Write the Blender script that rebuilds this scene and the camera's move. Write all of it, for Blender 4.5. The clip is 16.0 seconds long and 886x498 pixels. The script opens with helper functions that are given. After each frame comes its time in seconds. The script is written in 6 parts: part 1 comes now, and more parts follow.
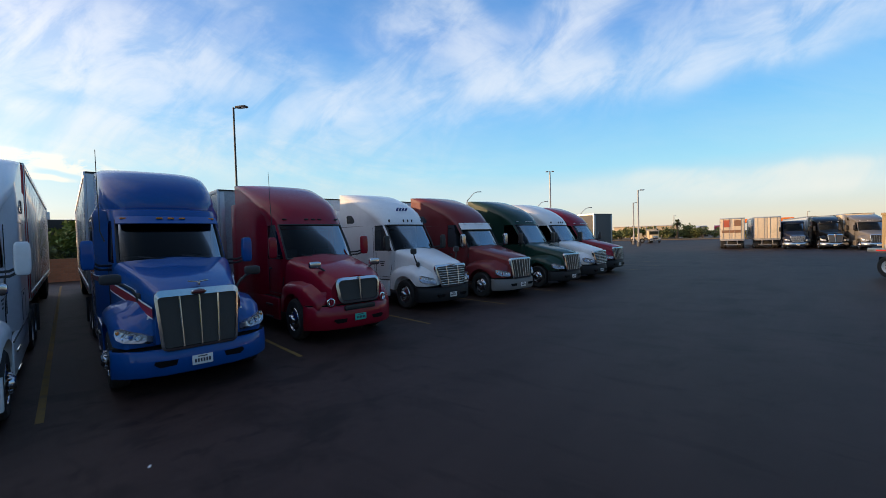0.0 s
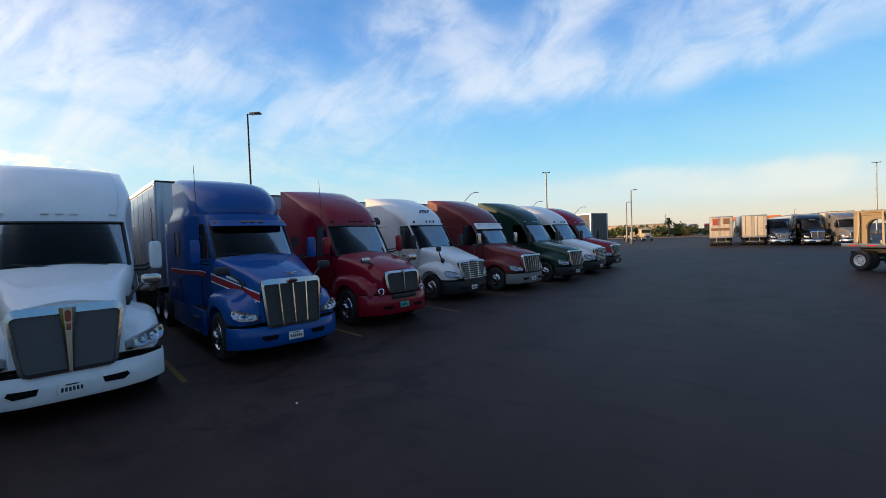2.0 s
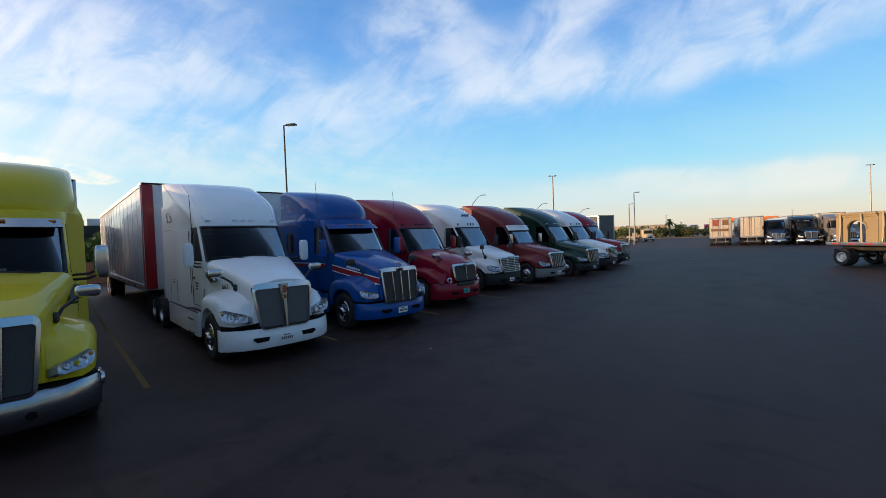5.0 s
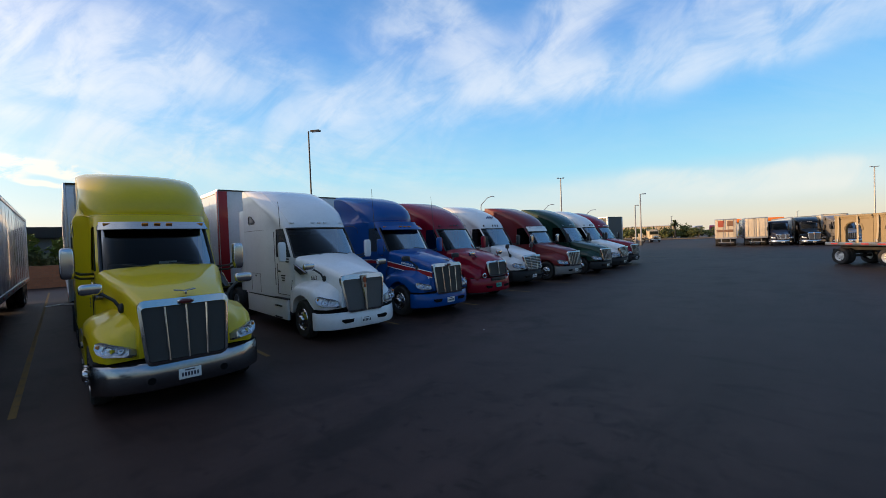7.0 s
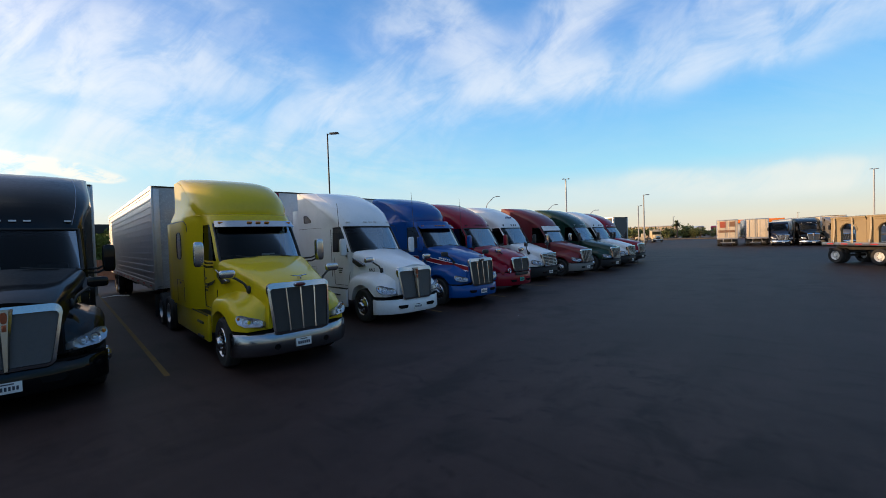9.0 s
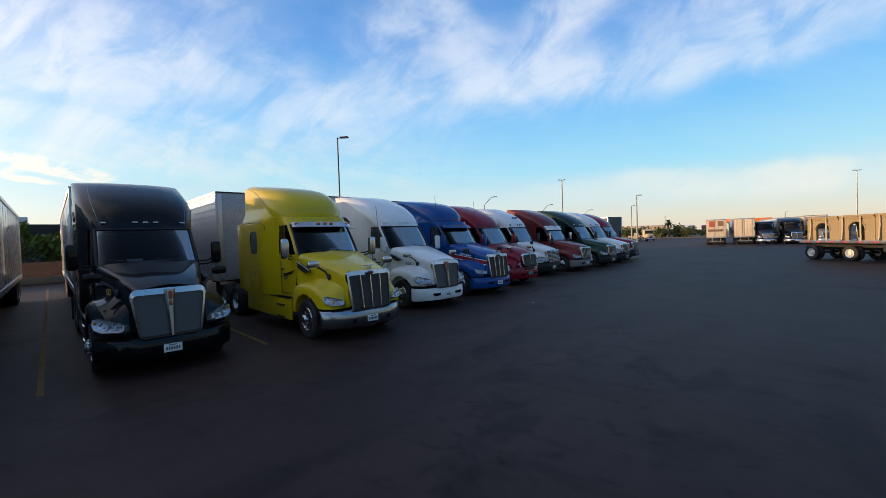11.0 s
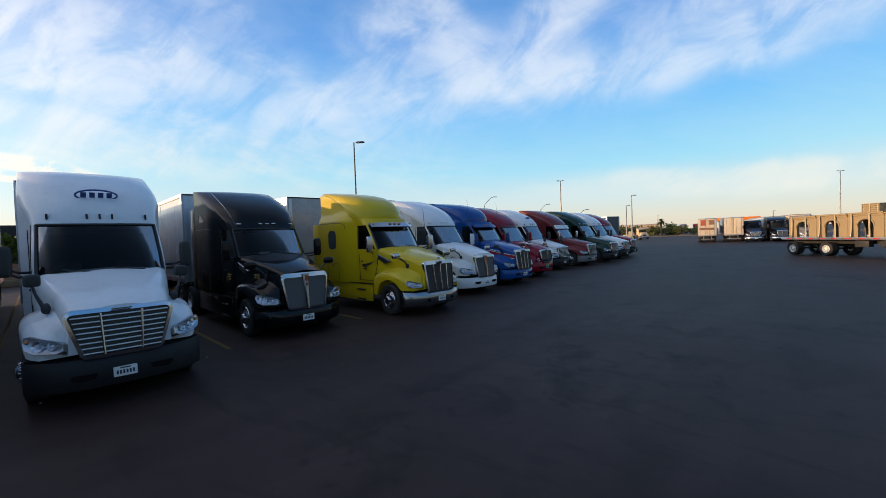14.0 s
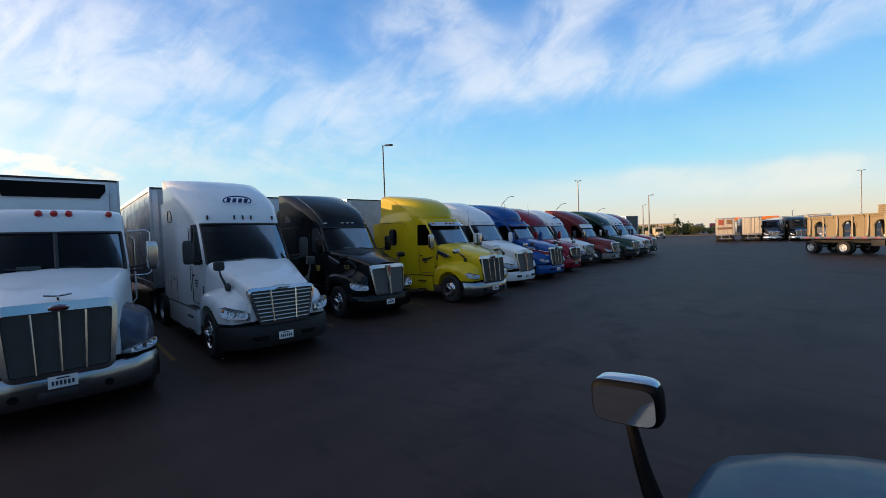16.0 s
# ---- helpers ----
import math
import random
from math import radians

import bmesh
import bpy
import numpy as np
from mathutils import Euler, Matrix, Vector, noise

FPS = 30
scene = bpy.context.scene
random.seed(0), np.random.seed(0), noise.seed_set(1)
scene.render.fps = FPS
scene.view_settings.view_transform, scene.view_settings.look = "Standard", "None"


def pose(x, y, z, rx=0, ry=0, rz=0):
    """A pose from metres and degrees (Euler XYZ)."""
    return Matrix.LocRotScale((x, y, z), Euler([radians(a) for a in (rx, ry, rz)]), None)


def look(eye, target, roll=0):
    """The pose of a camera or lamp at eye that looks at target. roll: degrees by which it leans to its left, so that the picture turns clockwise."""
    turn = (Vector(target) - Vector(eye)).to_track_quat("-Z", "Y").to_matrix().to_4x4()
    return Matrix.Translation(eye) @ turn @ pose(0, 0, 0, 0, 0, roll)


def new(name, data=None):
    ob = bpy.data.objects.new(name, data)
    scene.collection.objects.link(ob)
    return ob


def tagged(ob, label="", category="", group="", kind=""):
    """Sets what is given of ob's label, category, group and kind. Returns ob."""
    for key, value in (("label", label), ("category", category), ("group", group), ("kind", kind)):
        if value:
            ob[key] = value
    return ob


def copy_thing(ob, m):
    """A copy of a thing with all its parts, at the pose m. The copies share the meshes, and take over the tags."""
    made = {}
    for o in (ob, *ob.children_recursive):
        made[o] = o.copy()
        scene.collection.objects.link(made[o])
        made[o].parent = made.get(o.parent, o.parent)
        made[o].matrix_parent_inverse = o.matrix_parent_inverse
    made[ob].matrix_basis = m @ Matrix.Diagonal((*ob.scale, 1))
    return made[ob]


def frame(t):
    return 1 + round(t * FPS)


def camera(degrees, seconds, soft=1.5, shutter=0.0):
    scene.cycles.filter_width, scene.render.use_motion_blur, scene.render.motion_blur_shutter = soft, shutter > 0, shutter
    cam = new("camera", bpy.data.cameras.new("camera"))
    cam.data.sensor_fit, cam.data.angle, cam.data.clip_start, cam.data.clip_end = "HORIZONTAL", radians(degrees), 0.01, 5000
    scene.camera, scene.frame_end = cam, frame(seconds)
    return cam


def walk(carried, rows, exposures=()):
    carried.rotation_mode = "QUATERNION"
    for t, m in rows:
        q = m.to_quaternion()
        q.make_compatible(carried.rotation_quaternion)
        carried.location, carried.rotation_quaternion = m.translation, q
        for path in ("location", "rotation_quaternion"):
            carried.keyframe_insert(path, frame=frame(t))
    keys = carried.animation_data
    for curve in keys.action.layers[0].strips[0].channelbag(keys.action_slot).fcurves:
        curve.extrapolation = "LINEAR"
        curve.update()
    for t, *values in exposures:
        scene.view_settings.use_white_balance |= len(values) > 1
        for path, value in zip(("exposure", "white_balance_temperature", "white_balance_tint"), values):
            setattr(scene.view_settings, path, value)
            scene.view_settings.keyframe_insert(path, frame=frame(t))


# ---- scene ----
cam = camera(94.00, 16.0, soft=0.8)
PATH = [
    (0.0, pose(2.064, 0.002, 2.450, 88.40, 1.57, 41.27)),
    (0.5, pose(2.145, -0.467, 2.465, 88.40, 2.03, 40.96)),
    (1.0, pose(2.225, -0.958, 2.446, 88.40, 1.94, 40.76)),
    (1.5, pose(2.302, -1.481, 2.444, 88.38, 1.93, 40.53)),
    (2.0, pose(2.376, -2.038, 2.445, 88.37, 2.01, 40.31)),
    (2.5, pose(2.447, -2.611, 2.446, 88.43, 2.11, 40.11)),
    (3.0, pose(2.516, -3.195, 2.448, 88.48, 2.09, 39.99)),
    (3.5, pose(2.584, -3.789, 2.452, 88.50, 2.13, 39.99)),
    (4.0, pose(2.653, -4.387, 2.456, 88.50, 2.10, 40.07)),
    (6.5, pose(3.032, -7.299, 2.466, 88.71, 2.26, 40.67)),
    (7.0, pose(3.065, -7.840, 2.471, 88.71, 2.17, 40.78)),
    (7.5, pose(3.096, -8.365, 2.468, 88.76, 2.24, 40.89)),
    (8.0, pose(3.131, -8.870, 2.468, 88.73, 1.99, 40.99)),
    (8.5, pose(3.172, -9.381, 2.462, 88.66, 1.93, 41.00)),
    (9.0, pose(3.222, -9.917, 2.461, 88.60, 1.88, 40.88)),
    (11.5, pose(3.891, -12.923, 2.448, 88.50, 2.05, 39.64)),
    (12.0, pose(3.958, -13.469, 2.458, 88.49, 2.13, 39.18)),
    (12.5, pose(4.014, -14.019, 2.460, 88.42, 2.07, 38.87)),
    (13.0, pose(4.057, -14.583, 2.449, 88.39, 2.10, 38.79)),
    (13.5, pose(4.088, -15.160, 2.449, 88.34, 2.14, 38.74)),
    (14.0, pose(4.109, -15.760, 2.447, 88.38, 2.15, 39.12)),
    (14.5, pose(4.127, -16.383, 2.458, 88.44, 2.25, 39.63)),
    (15.0, pose(4.146, -17.023, 2.451, 88.39, 2.09, 40.23)),
    (15.5, pose(4.166, -17.673, 2.454, 88.34, 2.14, 40.63)),
    (16.0, pose(4.189, -18.327, 2.454, 88.31, 2.02, 40.70)),
]
walk(cam, PATH)

CLOUD_SHIFT = (0.0, 0.0, 0.0)

SUN_AZ = 228.0   # degrees from +y clockwise: where the sun stands
SUN_EL = 8.5
AWAY_DIM = 0.62    # how much darker the sky is on the side away from the sun

# ---------------------------------------------------------------- world and sun
world = bpy.data.worlds.new("evening_sky")
scene.world = world
world.use_nodes = True


def build_sky():
    nt = world.node_tree
    N, L = nt.nodes, nt.links
    N.clear()
    out = N.new("ShaderNodeOutputWorld")
    bg = N.new("ShaderNodeBackground")
    L.new(bg.outputs[0], out.inputs[0])
    sky = N.new("ShaderNodeTexSky")
    sky.sky_type = "NISHITA"
    sky.sun_disc = False
    sky.sun_elevation = radians(SUN_EL)
    sky.sun_rotation = radians(SUN_AZ)
    sky.air_density, sky.dust_density, sky.ozone_density = 1.0, 0.6, 1.5
    tc = N.new("ShaderNodeTexCoord")
    sep = N.new("ShaderNodeSeparateXYZ")
    L.new(tc.outputs["Generated"], sep.inputs[0])

    def m(op, a, b=None, c=None):
        n = N.new("ShaderNodeMath")
        n.operation = op
        for i, v in enumerate((a, b, c)):
            if v is None:
                continue
            if isinstance(v, (int, float)):
                n.inputs[i].default_value = v
            else:
                L.new(v, n.inputs[i])
        return n.outputs[0]

    z = sep.outputs[2]
    # colour by height over the horizon
    ramp = N.new("ShaderNodeValToRGB")
    L.new(z, ramp.inputs[0])
    e = ramp.color_ramp.elements
    stops = [(0.0, (0.86, 0.73, 0.57)), (0.03, (0.84, 0.82, 0.69)), (0.075, (0.71, 0.87, 0.90)),
             (0.15, (0.40, 0.81, 1.03)), (0.27, (0.205, 0.60, 1.05)), (0.42, (0.125, 0.39, 0.89)), (0.6, (0.10, 0.29, 0.66)), (1.0, (0.06, 0.155, 0.34))]
    e[0].position, e[0].color = stops[0][0], (*stops[0][1], 1)
    e[1].position, e[1].color = stops[1][0], (*stops[1][1], 1)
    for p, c in stops[2:]:
        k = e.new(p)
        k.color = (*c, 1)
    # cloud sheet: the ray meets a plane overhead
    zc = m("ADD", m("MAXIMUM", z, 0.0), 0.10)
    px = m("DIVIDE", sep.outputs[0], zc)
    py = m("DIVIDE", sep.outputs[1], zc)
    comb = N.new("ShaderNodeCombineXYZ")
    L.new(px, comb.inputs[0])
    L.new(py, comb.inputs[1])

    def noise_tex(scale, detail, rough, dist, rot, stretch, shift=(0, 0, 0)):
        mp = N.new("ShaderNodeMapping")
        mp.inputs["Rotation"].default_value = (0, 0, radians(rot))
        mp.inputs["Scale"].default_value = stretch
        mp.inputs["Location"].default_value = shift
        L.new(comb.outputs[0], mp.inputs[0])
        n = N.new("ShaderNodeTexNoise")
        n.inputs["Scale"].default_value = scale
        n.inputs["Detail"].default_value = detail
        n.inputs["Roughness"].default_value = rough
        n.inputs["Distortion"].default_value = dist
        L.new(mp.outputs[0], n.inputs["Vector"])
        return n.outputs["Fac"]

    return nt, N, L, bg, sky, ramp, m, sep, noise_tex, px, py


def smooth(N, L, v, lo, hi):
    n = N.new("ShaderNodeMapRange")
    n.interpolation_type = "SMOOTHSTEP"
    n.inputs["From Min"].default_value, n.inputs["From Max"].default_value = lo, hi
    L.new(v, n.inputs["Value"])
    return n.outputs[0]


nt, N, L, bg, sky, ramp, m, sep, noise_tex, px, py = build_sky()
# cirrus: soft strokes laid out on a plane that faces the lot, broken up by drawn-out noise
FACE = radians(40.8)
ahead = m("ADD", m("MULTIPLY", sep.outputs[0], -math.sin(FACE)), m("MULTIPLY", sep.outputs[1], math.cos(FACE)))
aside = m("ADD", m("MULTIPLY", sep.outputs[0], math.cos(FACE)), m("MULTIPLY", sep.outputs[1], math.sin(FACE)))
front = smooth(N, L, ahead, 0.2, 0.4)
safe = m("MAXIMUM", ahead, 0.15)
flat = N.new("ShaderNodeCombineXYZ")
L.new(m("DIVIDE", aside, safe), flat.inputs[0])
L.new(m("DIVIDE", sep.outputs[2], safe), flat.inputs[1])
# across, up, half length, half width, slope in degrees, strength
STROKES_WEST = [(-0.905, 0.480, 0.260, 0.0752, -10, 0.75), (-0.971, 0.565, 0.164, 0.0410, -17, 0.5), (-0.839, 0.437, 0.150, 0.0328, -22, 0.6),
    (-0.854, 0.400, 0.150, 0.0109, -5, 0.55), (-0.631, 0.504, 0.123, 0.0410, -17, 0.5), (-0.547, 0.563, 0.082, 0.0274, -42, 0.5),
    (-0.419, 0.490, 0.096, 0.0356, -44, 0.75), (-0.552, 0.406, 0.150, 0.0383, -17, 0.4)]
STROKES_LOW = [(-0.897, 0.329, 0.233, 0.0178, -11, 0.6), (-0.611, 0.298, 0.150, 0.0178, -16, 0.6), (-0.749, 0.265, 0.274, 0.0301, -8, 0.35),
    (-0.462, 0.236, 0.123, 0.0178, -24, 0.65), (-0.321, 0.174, 0.068, 0.0109, -20, 0.7), (-0.300, 0.198, 0.233, 0.0356, -6, 0.4),
    (-0.655, 0.218, 0.178, 0.0246, -6, 0.4), (-0.968, 0.254, 0.123, 0.0192, -6, 0.35)]
STROKES_EAST = [(-0.061, 0.539, 0.109, 0.0192, -50, 0.6), (-0.132, 0.473, 0.062, 0.0383, -52, 0.7), (0.068, 0.514, 0.150, 0.0192, -50, 0.5),
    (0.093, 0.444, 0.109, 0.0246, -37, 0.6), (-0.043, 0.470, 0.082, 0.0246, -62, 0.4), (-0.157, 0.344, 0.192, 0.0301, 12, 0.7),
    (0.103, 0.355, 0.192, 0.0205, 0, 0.75), (-0.214, 0.301, 0.096, 0.0137, 8, 0.6), (-0.051, 0.271, 0.178, 0.0274, 8, 0.45),
    (0.272, 0.486, 0.082, 0.0356, 58, 0.75), (0.342, 0.524, 0.082, 0.0328, 48, 0.7), (0.201, 0.413, 0.137, 0.0410, -32, 0.35)]
STROKES_SWEEP = [(0.392, 0.388, 0.219, 0.0301, 6, 0.6), (0.571, 0.418, 0.164, 0.0356, 12, 0.6), (0.477, 0.478, 0.137, 0.0492, 28, 0.4),
    (0.751, 0.482, 0.164, 0.0410, 16, 0.75), (0.930, 0.503, 0.205, 0.0356, 14, 0.75), (0.721, 0.411, 0.205, 0.0164, 8, 0.4),
    (0.821, 0.144, 0.301, 0.0109, 3, 0.55), (0.957, 0.116, 0.246, 0.0164, 3, 0.4), (0.573, 0.111, 0.274, 0.0150, 1, 0.35),
    (0.657, 0.527, 0.109, 0.0246, 23, 0.4)]
STROKES_PUFFS = [(-0.949, 0.217, 0.066, 0.0115, -8, 0.95), (-1.038, 0.232, 0.036, 0.0085, -6, 0.8), (-0.885, 0.200, 0.050, 0.0080, -7, 0.85),
    (-1.046, 0.196, 0.045, 0.0090, -4, 0.75), (-1.147, 0.242, 0.082, 0.0150, -5, 0.9), (-1.216, 0.211, 0.068, 0.0110, -2, 0.8),
    (-0.830, 0.186, 0.045, 0.0060, -5, 0.7), (-0.960, 0.172, 0.050, 0.0050, -3, 0.6)]


def strokes(rows):
    total = None
    for u, v, a, b, slope, weight in rows:
        mp = N.new("ShaderNodeMapping")
        mp.vector_type = "TEXTURE"
        mp.inputs["Location"].default_value = (u, v, 0)
        mp.inputs["Rotation"].default_value = (0, 0, radians(slope))
        mp.inputs["Scale"].default_value = (a * 1.2, b * 1.5, 1)
        L.new(warped, mp.inputs[0])
        d = N.new("ShaderNodeVectorMath")
        d.operation = "DOT_PRODUCT"
        L.new(mp.outputs[0], d.inputs[0])
        L.new(mp.outputs[0], d.inputs[1])
        g = m("MULTIPLY", m("EXPONENT", m("MULTIPLY", d.outputs["Value"], -1.0)), weight)
        total = g if total is None else m("ADD", total, g)
    return total


def fibre(scale, slope, stretch, detail=8, rough=0.65, dist=0.6):
    mp = N.new("ShaderNodeMapping")
    mp.vector_type = "TEXTURE"
    mp.inputs["Rotation"].default_value = (0, 0, radians(slope))
    mp.inputs["Scale"].default_value = (stretch, 1, 1)
    L.new(flat.outputs[0], mp.inputs[0])
    n = N.new("ShaderNodeTexNoise")
    n.inputs["Scale"].default_value, n.inputs["Detail"].default_value = scale, detail
    n.inputs["Roughness"].default_value, n.inputs["Distortion"].default_value = rough, dist
    L.new(mp.outputs[0], n.inputs["Vector"])
    return n


wn = fibre(3.5, 0, 1.0, 3, 0.5, 0.0)
off = N.new("ShaderNodeVectorMath")
off.operation = "MULTIPLY_ADD"
L.new(wn.outputs["Color"], off.inputs[0])
off.inputs[1].default_value = (0.11, 0.07, 0)
L.new(flat.outputs[0], off.inputs[2])
shift = N.new("ShaderNodeVectorMath")
shift.operation = "SUBTRACT"
L.new(off.outputs[0], shift.inputs[0])
shift.inputs[1].default_value = (0.055, 0.035, 0)
warped = shift.outputs[0]
def lacy(rows, weave, lo, hi, keep):
    """Soft cover under the strokes, combed by a drawn-out noise; keep: the share that stays between the fibres."""
    soft = m("SUBTRACT", 1.0, m("EXPONENT", m("MULTIPLY", strokes(rows), -1.9)))
    return m("MULTIPLY", soft, m("ADD", keep, m("MULTIPLY", smooth(N, L, weave.outputs["Fac"], lo, hi), 1.0 - keep)))


west, east, sweep = fibre(5.0, -22, 2.8, 7, 0.58, 0.5), fibre(5.5, -40, 2.6, 7, 0.58, 0.4), fibre(5.0, 18, 3.0, 7, 0.58, 0.4)
fine = fibre(9.0, 32, 1.9, 5, 0.6, 0.5)
low_west = fibre(6.0, -9, 4.0)
puff = fibre(20.0, 0, 1.8, 6, 0.6, 0.4)
cover_w = m("ADD", lacy(STROKES_WEST, west, 0.38, 0.62, 0.25), lacy(STROKES_LOW, low_west, 0.37, 0.64, 0.18))
cover_e = m("ADD", lacy(STROKES_EAST, east, 0.36, 0.62, 0.38), lacy(STROKES_SWEEP, sweep, 0.36, 0.62, 0.45))
cover_f = m("MULTIPLY", m("ADD", cover_w, cover_e), m("ADD", 0.26, m("MULTIPLY", smooth(N, L, fine.outputs["Fac"], 0.32, 0.68), 1.15)))
cover_f = m("ADD", cover_f, m("MULTIPLY", smooth(N, L, low_west.outputs["Fac"], 0.35, 0.7), 0.08))
puffs = m("MULTIPLY", m("MULTIPLY", smooth(N, L, strokes(STROKES_PUFFS), 0.10, 0.55), 1.8), smooth(N, L, puff.outputs["Fac"], 0.36, 0.56))
cover_f = m("MULTIPLY", m("MULTIPLY", m("SUBTRACT", 1.0, m("EXPONENT", m("MULTIPLY", m("ADD", cover_f, puffs), -1.25))), 0.92), front)
wisps = noise_tex(1.5, 9, 0.62, 0.7, 50, (0.55, 1.5, 1))
banks = noise_tex(0.55, 3, 0.5, 0.3, 40, (0.8, 1.3, 1), CLOUD_SHIFT)
cover_b = m("MULTIPLY", smooth(N, L, banks, 0.42, 0.68), smooth(N, L, wisps, 0.30, 0.72))
cover_b = m("MULTIPLY", m("MULTIPLY", cover_b, smooth(N, L, sep.outputs[2], 0.06, 0.2)), m("SUBTRACT", 1.0, front))
overhead = m("MULTIPLY", smooth(N, L, sep.outputs[2], 0.55, 0.8), m("ADD", 0.0, m("MULTIPLY", wisps, 0.18)))
cover = m("MINIMUM", m("ADD", m("ADD", cover_f, cover_b), overhead), 0.95)
tint = N.new("ShaderNodeMix")
tint.data_type = "RGBA"
tint.inputs["Factor"].default_value = 0.12
# the side away from the sun is dimmer
low = m("SUBTRACT", 1.0, smooth(N, L, sep.outputs[2], 0.15, 0.55))
away = m("SUBTRACT", 1.0, m("MULTIPLY", m("MULTIPLY", smooth(N, L, sep.outputs[0], 0.12, 0.75), low), AWAY_DIM))
dimmed = N.new("ShaderNodeVectorMath")
dimmed.operation = "SCALE"
L.new(ramp.outputs[0], dimmed.inputs[0])
L.new(away, dimmed.inputs["Scale"])
L.new(dimmed.outputs[0], tint.inputs[6])
nish = N.new("ShaderNodeVectorMath")
nish.operation = "SCALE"
nish.inputs["Scale"].default_value = 0.1
L.new(sky.outputs[0], nish.inputs[0])
L.new(nish.outputs[0], tint.inputs[7])
mix = N.new("ShaderNodeMix")
mix.data_type = "RGBA"
L.new(cover, mix.inputs["Factor"])
L.new(tint.outputs[2], mix.inputs[6])
cloud = N.new("ShaderNodeMix")
cloud.data_type = "RGBA"
L.new(smooth(N, L, sep.outputs[2], 0.10, 0.30), cloud.inputs["Factor"])
cloud.inputs[6].default_value = (0.94, 0.92, 0.83, 1)
cloud.inputs[7].default_value = (0.86, 0.92, 1.0, 1)
L.new(cloud.outputs[2], mix.inputs[7])
# evening glow round the sun
sun_way = Vector((math.sin(radians(SUN_AZ)) * math.cos(radians(SUN_EL)), math.cos(radians(SUN_AZ)) * math.cos(radians(SUN_EL)), math.sin(radians(SUN_EL))))
toward = N.new("ShaderNodeVectorMath")
toward.operation = "DOT_PRODUCT"
nrm = N.new("ShaderNodeVectorMath")
nrm.operation = "NORMALIZE"
L.new(nt.nodes["Texture Coordinate"].outputs["Generated"], nrm.inputs[0])
L.new(nrm.outputs[0], toward.inputs[0])
toward.inputs[1].default_value = sun_way
glow_f = m("POWER", m("MAXIMUM", toward.outputs["Value"], 0.0), 5.0)
gl = N.new("ShaderNodeVectorMath")
gl.operation = "SCALE"
gl.inputs[0].default_value = (1.30, 0.88, 0.48)
L.new(glow_f, gl.inputs["Scale"])
sumc = N.new("ShaderNodeVectorMath")
sumc.operation = "ADD"
L.new(mix.outputs[2], sumc.inputs[0])
L.new(gl.outputs[0], sumc.inputs[1])
L.new(sumc.outputs[0], bg.inputs["Color"])
bg.inputs["Strength"].default_value = 1.0

sun_data = bpy.data.lights.new("sun", "SUN")
sun_data.energy, sun_data.angle, sun_data.color = 5.0, radians(0.6), (1.0, 0.64, 0.34)
sun = new("sun", sun_data)
_d = Vector((math.sin(radians(SUN_AZ)) * math.cos(radians(SUN_EL)), math.cos(radians(SUN_AZ)) * math.cos(radians(SUN_EL)), math.sin(radians(SUN_EL))))
sun.matrix_world = look(_d * 200, (0, 0, 0))


